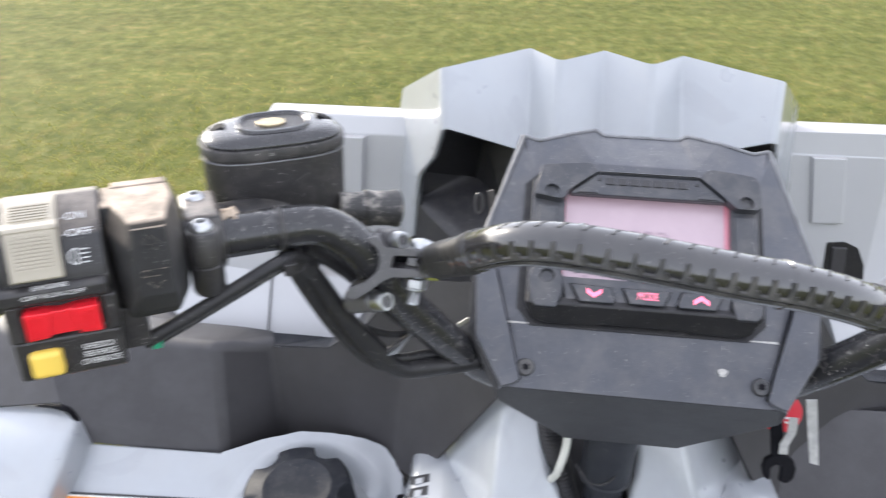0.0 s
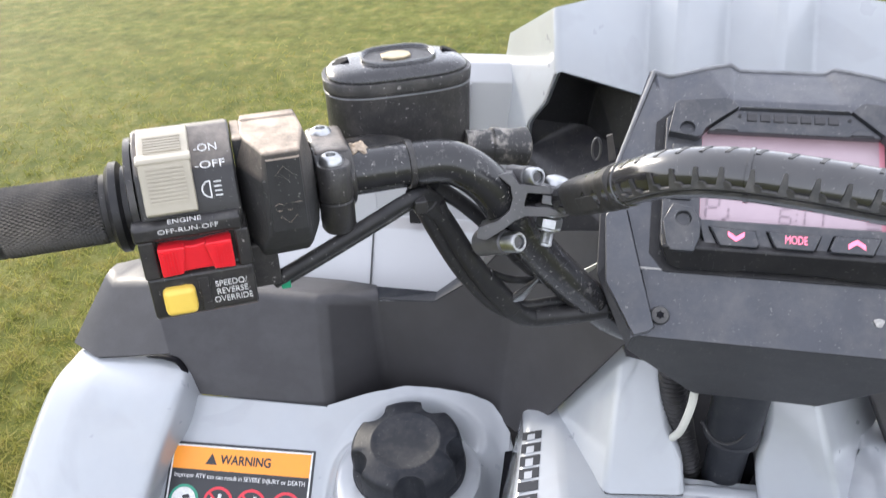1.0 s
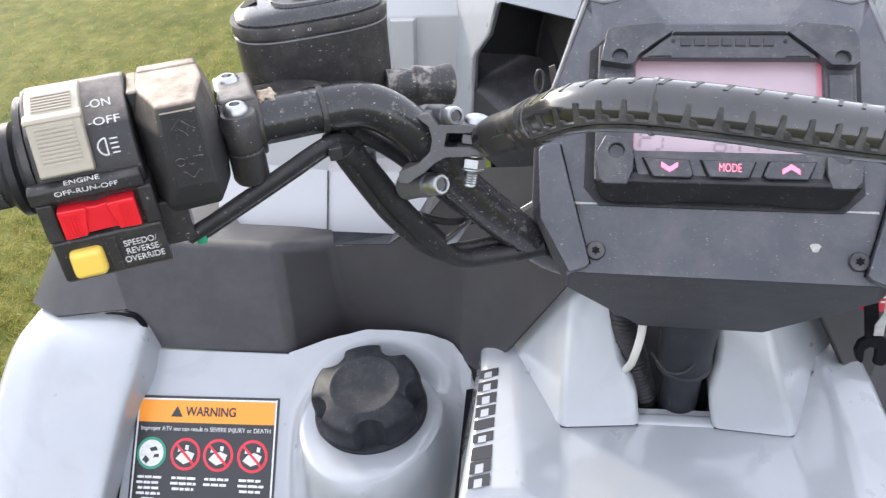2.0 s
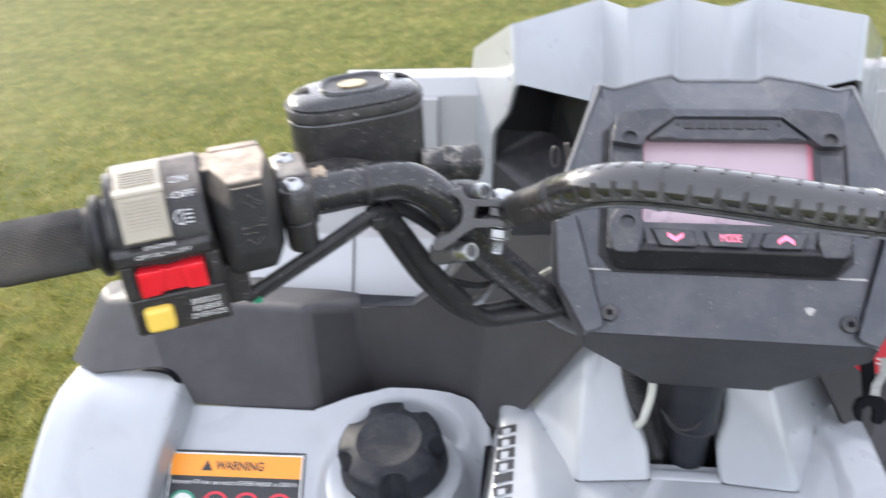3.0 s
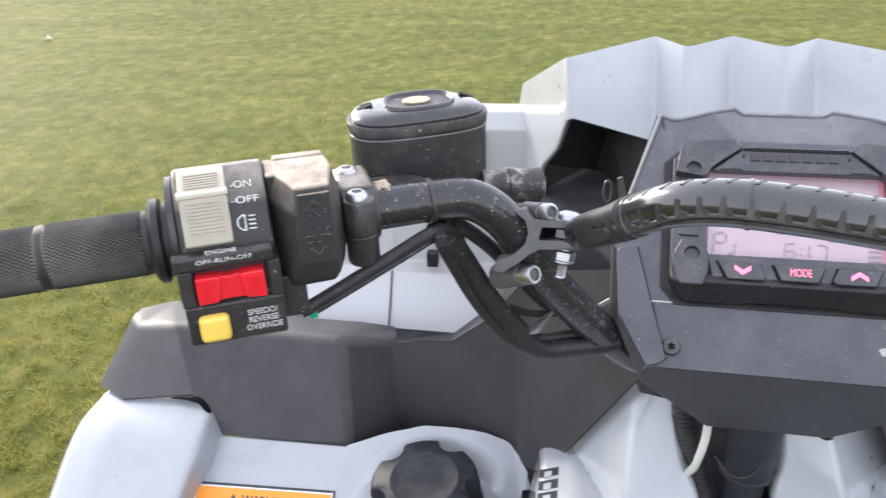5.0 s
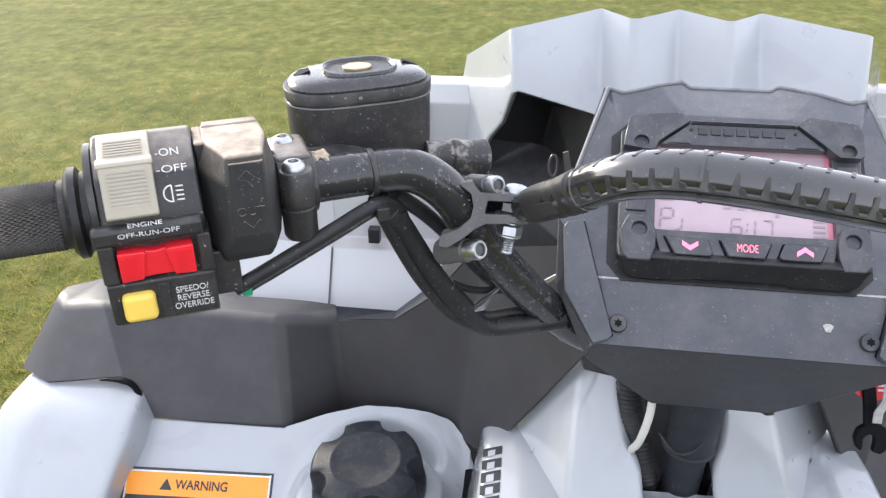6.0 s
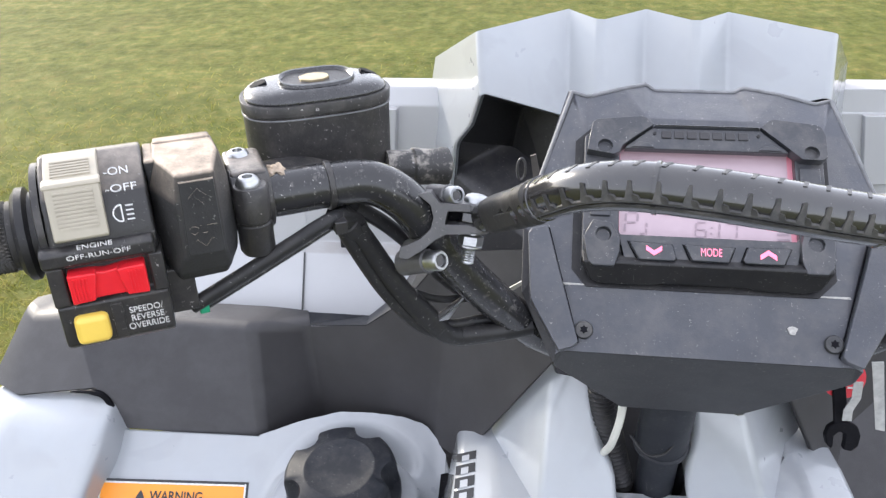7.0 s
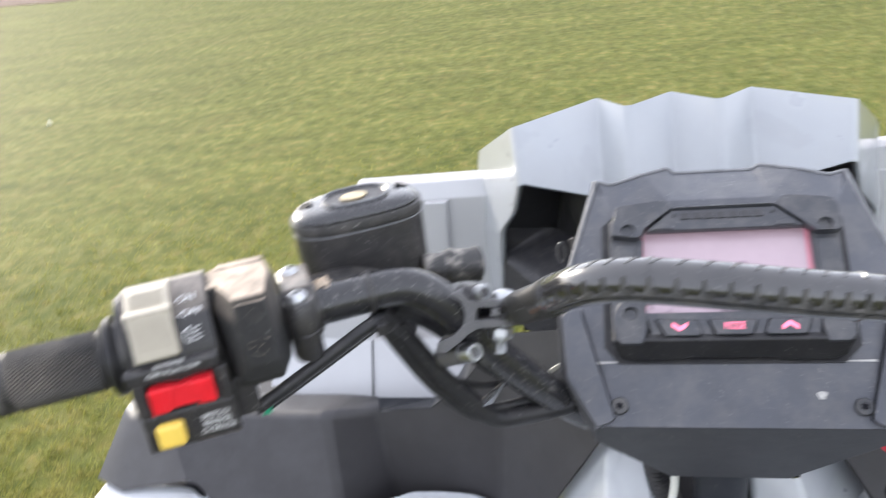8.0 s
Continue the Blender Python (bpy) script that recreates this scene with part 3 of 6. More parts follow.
part("filler_collar", collar(), PAINT, quad, "light grey raised filler collar")
fuel_cap = part("fuel_cap", revolve(bmesh.new(), CAP, [(0.0440, -0.003), (0.0462, -0.001), (0.0465, 0.004), (0.0455, 0.0065), (0.0440, 0.0070)], 56), CAPM, quad, "black ribbed plastic fuel cap")
bm = bmesh.new()
seg = 120
rings_c = []
for k_r, h, deep in ((0.985, 0.0060, 0.55), (0.990, 0.012, 0.8), (0.985, 0.0240, 1.0), (0.968, 0.0285, 1.0), (0.935, 0.0312, 1.0), (0.88, 0.0326, 0.7), (0.66, 0.0334, 0.0), (0.63, 0.0342, 0.0), (0.60, 0.0344, 0.0), (0.57, 0.0338, 0.0), (0.30, 0.0334, 0.0), (0.01, 0.0333, 0.0)):
    ring = []
    for k in range(seg):
        a = 2 * math.pi * k / seg
        off = abs((math.degrees(a) - 284 + 36) % 72 - 36)          # degrees from the nearest thumb notch
        notch = max(0.0, 1 - (off / 15.0) ** 2) ** 0.7
        lobe = 0.0455 - 0.0105 * notch * deep
        ring.append(bm.verts.new(CAP @ Vector((k_r * lobe * math.cos(a), k_r * lobe * math.sin(a), h))))
    rings_c.append(ring)
for a, b in zip(rings_c, rings_c[1:]):
    for k in range(seg):
        bm.faces.new((a[k], a[(k + 1) % seg], b[(k + 1) % seg], b[k]))
bm.faces.new(rings_c[-1])
part("cap_grip", bm, CAPM, fuel_cap)

# warning decal
DECAL_M = axes(SIDE @ Vector((0.0, -0.045, 0.0012)), (1, 0, 0.030), (0, 0.73, 0.68))
decal = part("warning_decal", box(bmesh.new(), DECAL_M, -0.0695, 0.0645, -0.075, 0.0512, -0.0005, 0.0), DECAL, quad, "black and orange printed warning decal", smooth=False)
part("orange_band", box(bmesh.new(), DECAL_M, -0.066, 0.061, 0.028, 0.0475, 0.0001, 0.0005), ORANGE, decal, "orange printed band", smooth=False)
bm = bmesh.new()
for x0, x1, y0, y1 in ((-0.0675, -0.0660, -0.075, 0.0495), (0.0610, 0.0625, -0.075, 0.0495), (-0.0675, 0.0625, 0.0475, 0.0490)):
    box(bm, DECAL_M, x0, x1, y0, y1, 0.0001, 0.0004)
part("white_rim", bm, WHITE, decal, "white printed rim", smooth=False)
lettering("warning_text", "WARNING", DECAL_M @ Matrix.Translation((0.0020, 0.0375, 0.0008)), 0.0110, DECAL, decal, 0.047, 0.0001, 0.0002)
bm = bmesh.new()
prism(bm, DECAL_M, [(-0.0355, 0.0330), (-0.0245, 0.0330), (-0.030, 0.0425)], 0.0006, 0.0009)
part("warning_triangle", bm, DECAL, decal, smooth=False)
lettering("caution_text", "Improper ATV use can result in SEVERE INJURY or DEATH", DECAL_M @ Matrix.Translation((-0.0025, 0.0225, 0.0004)), 0.0055, WHITE, decal, 0.121, 0.0001)
print_rnd = random.Random(11)
for k, x in enumerate((-0.051, -0.019, 0.0115, 0.043)):
    ring_m = DECAL_M @ Matrix.Translation((x, 0.001, 0.0002))
    part("picture_ring", revolve(bmesh.new(), ring_m, [(0.0140, 0.0), (0.0140, 0.0003)], 28), DECAL_GREEN if k == 0 else DECAL_RED, decal, "round printed ring", smooth=False)
    part("picture_ground", revolve(bmesh.new(), ring_m, [(0.0115, 0.0002), (0.0115, 0.0005)], 28), DECAL if k else WHITE, decal, smooth=False)
    bm = bmesh.new()
    if k == 0:
        for outline in ([(-0.008, -0.006), (-0.004, -0.009), (-0.001, -0.006), (-0.005, -0.002)], [(0.002, -0.004), (0.008, -0.003), (0.007, -0.0005), (0.003, -0.001)], [(-0.002, 0.004), (0.004, 0.006), (0.006, 0.0025), (0.000, 0.0015)]):
            prism(bm, ring_m, outline, 0.0005, 0.0008)
        part("pictogram", bm, DECAL, decal, smooth=False)
    else:
        for outline in ([(-0.0085, -0.004), (-0.001, -0.0085), (0.006, -0.006), (0.0085, 0.0005), (0.002, 0.003), (-0.004, 0.001)], [(-0.0025 + 0.002 * k, 0.004), (0.0005 + 0.002 * k, 0.0035), (0.001 + 0.002 * k, 0.0075), (-0.002 + 0.002 * k, 0.008)], [(-0.007, 0.002), (-0.004, 0.0025), (-0.0045, 0.0055), (-0.0065, 0.005)]):
            prism(bm, ring_m, outline, 0.0005, 0.0008)
        part("pictogram", bm, WHITE, decal, smooth=False)
        bm = bmesh.new()
        box(bm, ring_m @ Matrix.Rotation(radians(-45), 4, "Z"), -0.0125, 0.0125, -0.0011, 0.0011, 0.0008, 0.0011)
        part("picture_stroke", bm, DECAL_RED, decal, smooth=False)
    words = []
    for j, w in enumerate((0.0110, 0.0118, 0.0100, 0.0112, 0.0060)[:(5, 3, 2, 3)[k]]):
        at, row = x - w, -0.0195 - 0.0046 * j
        while at < x + w - 0.002:
            wide = min(print_rnd.uniform(0.0035, 0.0085), x + w - at)
            words.append((at, at + wide, row - 0.0011, row + 0.0011))
            at += wide + 0.0011
    bars("small_print", DECAL_M @ Matrix.Translation((0, 0, 0.0001)), words, WHITE, decal)
bars("small_print", DECAL_M @ Matrix.Translation((0, 0, 0.0001)), [(-0.062, -0.046, -0.052, -0.049)], DECAL_RED, decal)
bars("small_print", DECAL_M @ Matrix.Translation((0, 0, 0.0001)), [(-0.045, -0.028, -0.052, -0.049)] + [(-0.062, 0.05, -0.059 - 0.005 * j, -0.0565 - 0.005 * j) for j in range(3)], WHITE, decal)

# centre console: cheeks on both sides of the steering opening, and the tank cover in front of the saddle
CHEEK = [(-0.0767, 0.500, 0.9302), (-0.118, 0.519, 0.856), (-0.0816, 0.454, 0.8500), (-0.0274, 0.4584, 0.8515),        # 0-3
         (-0.0287, 0.4649, 0.8619), (-0.0297, 0.4698, 0.8708), (-0.0324, 0.4730, 0.8769), (-0.0365, 0.4773, 0.8850),     # 4-7
         (-0.0410, 0.4819, 0.8938), (-0.0441, 0.4876, 0.9044), (-0.0455, 0.4925, 0.9132), (-0.0448, 0.4970, 0.9214), (-0.0428, 0.5025, 0.9309),   # 8-12
         (-0.120, 0.565, 0.862), (-0.085, 0.570, 0.935)]
CHEEK_R = mirrored(CHEEK)
CHEEK_R[:13] = [(0.0565, 0.482, 0.9188), (0.1105, 0.530, 0.8545), (0.078, 0.4557, 0.8500), (0.0251, 0.4591, 0.8515),
                (0.0226, 0.464, 0.8633), (0.0208, 0.4688, 0.8765), (0.0222, 0.4726, 0.8875), (0.0235, 0.4750, 0.8940), (0.0241, 0.4761, 0.8977),
                (0.0247, 0.4803, 0.9096), (0.0240, 0.4830, 0.9160), (0.0234, 0.4845, 0.9211), (0.0213, 0.4893, 0.9343)]
CHEEK_R[13], CHEEK_R[14] = (0.150, 0.590, 0.868), (0.095, 0.600, 0.960)
INSIDE = list(range(3, 13))
for pts in (CHEEK, CHEEK_R):
    inner = [Vector(pts[k]) + Vector((math.copysign(0.004, pts[0][0]), 0.075, 0.0)) for k in INSIDE]
    n_p = len(pts)
    faces = [(0, 1, 2), (0, 2, *INSIDE), (0, 14, 13, 1)] + [(k, INSIDE[i + 1], n_p + i + 1, n_p + i) for i, k in enumerate(INSIDE[:-1])]
    part("console_cheek", facets(list(pts) + inner, faces), PAINT, quad, "light grey glossy console panel", bevel=0.004, segments=4, angle=14, shell=0.003)
SIDE_T = [(-0.1419, 0.5055, 0.856), (-0.1176, 0.5134, 0.8600), (-0.0790, 0.4750, 0.8490), (-0.1079, 0.3931, 0.8520), (-0.1480, 0.3939, 0.845),      # 0-4
          (-0.104, 0.250, 0.806), (-0.145, 0.250, 0.796), (-0.160, 0.498, 0.780), (-0.158, 0.388, 0.760), (-0.156, 0.250, 0.740),            # 5-9
          (-0.145, 0.536, 0.848), (-0.122, 0.556, 0.854), (-0.1116, 0.4439, 0.8570), (-0.1440, 0.4719, 0.853), (-0.080, 0.385, 0.8420)]         # 10-14
SIDE_FACES = [(0, 1, 12, 3, 4, 13), (1, 2, 14, 3, 12), (4, 3, 14, 5, 6), (0, 13, 4, 8, 7), (4, 6, 9, 8), (0, 10, 11, 1), (0, 7, 10)]
n_t = len(SIDE_T)
SIDE_R = mirrored(SIDE_T)
SIDE_R[1] = (0.1075, 0.5134, 0.8615)
part("tank_cover", facets(SIDE_T + SIDE_R + [(0.092, 0.512, 0.8525), (0.125, 0.600, 0.868)], SIDE_FACES + [tuple(k + n_t for k in f) for f in SIDE_FACES] + [(2, 2 + n_t, 14 + n_t, 14), (14, 14 + n_t, 5 + n_t, 5), (1 + n_t, 11 + n_t, 2 * n_t + 1, 2 * n_t)]),
     PAINT, quad, "light grey glossy tank cover", bevel=0.0045, segments=4, angle=7, shell=0.003)
part("console_sill", facets([(-0.0285, 0.4600, 0.8480), (0.0265, 0.4600, 0.8480), (0.0265, 0.4640, 0.8505), (-0.0285, 0.4640, 0.8505), (0.0265, 0.4690, 0.8510), (-0.0285, 0.4690, 0.8510), (0.0265, 0.4710, 0.8300), (-0.0285, 0.4710, 0.8300)],
                            [(0, 1, 2, 3), (3, 2, 4, 5), (5, 4, 6, 7)]), PAINT, quad, "light grey sill of the steering opening", bevel=0.0015, shell=0.002)

# dark marks in place of the model name, along the edge of the tank cover
STRIP = axes((-0.1385, 0.5008, 0.8560), (0.0068, -0.9971, -0.0768), (0.99, 0.0, 0.1407))
for k, w in enumerate((0.0080, 0.0088, 0.0095, 0.0092, 0.0085, 0.0080, 0.0110, 0.0098, 0.0092)):
    x0 = 0.0010 + 0.0120 * k
    mark = part("model_mark", prism(bmesh.new(), STRIP, [(x0, -0.0058), (x0 + w, -0.0058), (x0 + w - 0.0030, 0.0088), (x0 - 0.0030, 0.0088)], 0.0018, 0.0021), DECAL, quad, smooth=False)
    if k not in (4, 6):
        part("mark_slit", prism(bmesh.new(), STRIP, [(x0 + 0.0022, -0.0018), (x0 + w - 0.0002, -0.0018), (x0 + w - 0.0014, 0.0038), (x0 + 0.0010, 0.0038)], 0.0020, 0.00225), PAINT, mark, smooth=False)

for pts in (CHEEK, CHEEK_R):
    part("panel_seam", tube(bmesh.new(), [Vector(pts[k]) + Vector((0, 0, -0.0006)) for k in (1, 2, 3)], 0.0008, 8, 1, False), SCREW, quad)
part("panel_gap", facets([(-0.1600, 0.5290, 0.8060), (-0.1540, 0.5290, 0.8080), (-0.1540, 0.4300, 0.7400), (-0.1660, 0.4300, 0.7380)], [(0, 1, 2, 3)], 0.002), INNER, quad, smooth=False)

part("inner_frame", box(bmesh.new(), Matrix.Translation((0, 0, 0)), -0.25, 0.25, 0.545, 0.68, 0.60, 0.795), INNER, quad, "black frame under the body panels", smooth=False)

# dark hollow under the console with the steering column and its hoses
bm = bmesh.new()
box(bm, Matrix.Translation((0, 0.53, 0.80)), -0.110, 0.110, -0.060, 0.09, -0.12, 0.03)
part("console_well", bm, INNER, quad, "black plastic well", smooth=False)
part("steering_column", rod(bmesh.new(), (0.004, 0.50, 0.78), (0.0, 0.455, 1.00), 0.014, 0.014, 24), CAPM, quad, "black steering column")
part("column_boot", revolve(bmesh.new(), along((0.0015, 0.4765, 0.898), (0.0, 0.455, 1.00)), [(0.0165, 0), (0.0195, 0.0008), (0.0195, 0.0030), (0.0180, 0.0040), (0.0185, 0.10)], 32), CAPM, quad, "black rubber steering boot")
part("boot_clip", tube(bmesh.new(), [(-0.0226, 0.4650, 0.9148), (-0.0120, 0.4560, 0.9064), (0.0008, 0.4540, 0.9105), (0.0100, 0.4580, 0.9300), (0.0120, 0.4600, 0.9420)], 0.0009, 8), CABLE, quad, "thin dark wire clip")
part("vent_hose", tube(bmesh.new(), [(0.0240, 0.492, 0.950), (0.0215, 0.492, 0.900), (0.0230, 0.495, 0.850), (0.0190, 0.500, 0.800)], 0.0050, 12), INNER, quad, "black vent hose")
bm = bmesh.new()
tube(bm, [(-0.0430, 0.494, 0.960), (-0.0415, 0.492, 0.933), (-0.0375, 0.490, 0.913), (-0.0320, 0.490, 0.8925), (-0.0270, 0.490, 0.8708), (-0.0210, 0.492, 0.8484), (-0.016, 0.50, 0.815)], lambda t: 0.0088 + 0.0010 * math.sin(t * 2 * math.pi * 34), 16, 40)
part("corrugated_hose", bm, CABLE, quad, "black corrugated hose")
part("breather_hose", tube(bmesh.new(), [(-0.0300, 0.465, 0.958), (-0.0306, 0.462, 0.940), (-0.0312, 0.462, 0.930), (-0.0332, 0.462, 0.9175), (-0.0350, 0.468, 0.9010), (-0.0375, 0.478, 0.8860)], 0.0028, 12), PALE, quad, "pale grey breather hose")

# front cover behind the bars: panels, step and box
for side in (1, -1):
    PANEL = [(-0.410, 0.650, 0.862), (-0.301, 0.640, 0.852), (-0.190, 0.640, 0.852), (-0.415, 0.705, 0.925), (-0.304, 0.698, 0.918), (-0.180, 0.698, 0.918),
             (-0.304, 0.712, 0.924), (-0.180, 0.712, 0.924), (-0.303, 0.712, 1.020), (-0.235, 0.712, 1.062), (-0.140, 0.712, 1.062), (-0.300, 0.714, 1.062),
             (-0.302, 0.722, 1.076), (-0.140, 0.722, 1.076), (-0.302, 0.748, 1.076), (-0.140, 0.748, 1.076), (-0.330, 0.86, 0.95)]
    pts = (PANEL if side > 0 else mirrored(PANEL)) + [(-0.256 * side, 0.712, 0.924)]
    if side < 0:
        pts[6], pts[8], pts[11], pts[9] = (0.325, 0.775, 0.924), (0.325, 0.775, 1.020), (0.325, 0.775, 1.062), (0.250, 0.712, 1.062)
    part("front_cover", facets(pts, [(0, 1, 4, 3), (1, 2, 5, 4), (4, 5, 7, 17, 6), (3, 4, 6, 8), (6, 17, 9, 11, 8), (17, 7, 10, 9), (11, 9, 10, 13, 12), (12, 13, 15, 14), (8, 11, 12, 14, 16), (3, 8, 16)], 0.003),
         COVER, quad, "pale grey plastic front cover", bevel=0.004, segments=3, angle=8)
    SEAM = [(-0.3000 * side, 0.6385, 0.8535), (-0.3035 * side, 0.6970, 0.9195), (-0.3050 * side, 0.6970, 0.9195), (-0.3015 * side, 0.6385, 0.8535)]
    part("panel_seam", facets(SEAM, [(0, 1, 2, 3)], 0.001), SCREW, quad, smooth=False)

for xa, xb, xc, xd in ((0.1810, 0.2130, 0.2245, 0.1935), (-0.2330, -0.2090, -0.2130, -0.2330)):
    bm = prism(bmesh.new(), Matrix.Translation((0, 0.714, 0)) @ axes((0, 0, 0), (1, 0, 0), (0, 0, 1)), [(xa, 1.0610), (xb, 1.0610), (xc, 0.9970), (xd, 0.9960)], 0.0, 0.009,
               [(xa + 0.002, 1.0610), (xb - 0.002, 1.0610), (xc - 0.002, 0.9990), (xd + 0.002, 0.9980)])
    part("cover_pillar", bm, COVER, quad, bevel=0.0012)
bm = prism(bmesh.new(), Matrix.Translation((0, 0.712, 0)) @ axes((0, 0, 0), (1, 0, 0), (0, 0, 1)), [(0.2140, 0.9780), (0.2300, 0.9800), (0.2440, 0.9740), (0.2540, 0.9560), (0.2600, 0.9250), (0.2190, 0.9250)], -0.002, 0.0035)
part("handle_recess", bm, SKIRT, quad, "dark handle recess", bevel=0.0015)
bm = prism(bmesh.new(), Matrix.Translation((0, 0.712, 0)) @ axes((0, 0, 0), (1, 0, 0), (0, 0, 1)), [(0.2200, 0.9740), (0.2330, 0.9740), (0.2400, 0.9250), (0.2255, 0.9250)], 0.002, 0.0060)
part("handle_web", bm, FAIR, quad, bevel=0.0015)

part("panel_clip", box(bmesh.new(), Matrix.Translation((-0.2625, 0.6975, 0.9345)), -0.0055, 0.0055, -0.004, 0.006, -0.0075, 0.0075), SKIRT, quad, "small black clip", bevel=0.0012)

# headlight cowl: upright facets, side wings and a dark hollow that opens to the rider
COWL = [(-0.1364, 0.656, 1.1418), (-0.0668, 0.700, 1.1486), (-0.0437, 0.672, 1.1466), (-0.0064, 0.700, 1.1487), (0.0287, 0.672, 1.1461), (0.057, 0.700, 1.1466), (0.1263, 0.656, 1.1416),
        (-0.1331, 0.634, 1.100), (-0.066, 0.655, 1.074), (-0.044, 0.636, 1.073), (-0.006, 0.658, 1.071), (0.029, 0.636, 1.073), (0.057, 0.655, 1.074), (0.1235, 0.634, 1.100),
        (-0.176, 0.734, 1.099), (-0.190, 0.750, 1.020), (-0.1424, 0.655, 1.0664), (-0.1551, 0.663, 1.0473), (-0.160, 0.667, 0.985),
        (0.168, 0.734, 1.098), (0.184, 0.750, 1.020), (0.135, 0.655, 1.0664), (0.150, 0.663, 1.047), (0.154, 0.667, 0.985), (-0.190, 0.75, 0.93), (0.184, 0.75, 0.93)]
part("headlight_cowl", facets(COWL, [(7, 8, 1, 0), (8, 9, 2, 1), (9, 10, 3, 2), (10, 11, 4, 3), (11, 12, 5, 4), (12, 13, 6, 5),
                                     (0, 14, 16, 7), (14, 15, 17, 16), (15, 24, 18, 17), (6, 13, 21, 19), (19, 21, 22, 20), (20, 22, 23, 25)]),
     PAINT, quad, "light grey faceted headlight cowl", bevel=0.004, segments=4, angle=8, shell=0.005)
RECESS = [(-0.1335, 0.640, 1.0985), (-0.1428, 0.661, 1.0664), (-0.1555, 0.669, 1.0473), (-0.1590, 0.673, 1.018), (-0.164, 0.673, 0.960),
          (-0.108, 0.700, 1.0308), (-0.1013, 0.690, 1.0713), (-0.0680, 0.658, 1.0790), (-0.0818, 0.660, 1.0257), (-0.0928, 0.600, 0.998), (-0.100, 0.600, 0.950), (-0.060, 0.640, 1.000)]
for pts in (RECESS, [(0.0 - x - 0.006, y, z) for x, y, z in RECESS]):
    part("cowl_recess", facets(pts, [(0, 1, 2, 5, 6), (6, 5, 8), (0, 6, 7), (6, 8, 11, 7)]), SKIRT, quad, "black inner side of the cowl", bevel=0.003, segments=3, angle=8, shell=0.002)
    part("cowl_lining", facets(pts, [(2, 3, 5), (3, 4, 10, 9), (3, 9, 8, 5)]), NEAR_BLACK, quad, "dark inner lining of the cowl", bevel=0.010, segments=4, angle=4, shell=0.002)
part("cowl_back", box(bmesh.new(), Matrix.Translation((0, 0.704, 0)), -0.150, 0.150, 0.0, 0.004, 0.92, 1.089), INNER, quad, "black inner wall of the cowl", smooth=False)
loop = [(-0.1018 + 0.0030 * math.sin(t), 0.585, 1.0590 + 0.0085 * math.cos(t)) for t in (2 * math.pi * k / 16 for k in range(17))]
part("adjuster_loop", tube(bmesh.new(), loop, 0.0010, 8, 3), FORGED, quad, "bent steel adjuster loop")
part("lining_stay", facets([(-0.0955, 0.585, 1.0700), (-0.0915, 0.585, 1.0715), (-0.0872, 0.585, 1.0528), (-0.0925, 0.585, 1.0499)], [(0, 1, 2, 3)], 0.002), STAY, quad, "pale dusty stay", smooth=False)

# -- handlebar: frame along the left bar, u to the centre, v ahead, w up --
ANG = radians(25.3)
BAR = axes((-0.195, 0.375, 1.140), (math.cos(ANG), math.sin(ANG), 0), (-math.sin(ANG), math.cos(ANG), 0))
ALONG = BAR @ axes((0, 0, 0), (0, 1, 0), (0, 0, 1))          # its third axis runs along the bar


def bar_at(u, v, w):
    return BAR @ Vector((u, v, w))


def other(points):
    return [Vector((-p[0], p[1], p[2])) for p in points]


left_bar = [bar_at(-0.245, 0.003, 0), bar_at(-0.12, 0.001, 0), bar_at(-0.03, 0, 0), bar_at(0.0, 0, 0), Vector((-0.177, 0.3835, 1.138)), Vector((-0.162, 0.388, 1.128)), Vector((-0.1503, 0.393, 1.1105)),
            Vector((-0.1363, 0.4047, 1.0808)), Vector((-0.107, 0.425, 1.038)), Vector((-0.085, 0.443, 1.010)), Vector((-0.055, 0.455, 0.995)), Vector((0, 0.460, 0.990))]
handlebar = part("handlebar", tube(bmesh.new(), left_bar + other(left_bar[-2::-1]), 0.0108, 24, 10), TUBE, quad, "glossy black steel handlebar tube")
part("cable_tie", revolve(bmesh.new(), ALONG @ Matrix.Translation((0, 0, -0.0015)), [(0.0114, 0), (0.0118, 0.0003), (0.0118, 0.0027), (0.0114, 0.003)], 24), BLACK, handlebar, "black cable tie")
part("cable_tie_head", box(bmesh.new(), BAR @ Matrix.Translation((0.001, -0.0145, -0.0150)), -0.0030, 0.0030, -0.003, 0.003, -0.0032, 0.0032), BLACK, handlebar, bevel=0.0006)

# grip: three knurled sleeves between rings
grip = part("grip", revolve(bmesh.new(), ALONG, [(0.0118, -0.2440), (0.0165, -0.2440), (0.0176, -0.2428), (0.0176, -0.2412), (0.0168, -0.2402), (0.0149, -0.2395), (0.0147, -0.230), (0.0147, -0.139), (0.0141, -0.1385), (0.0141, -0.1345), (0.0120, -0.134)], 40), GRIP, quad, "dusty black knurled rubber grip")


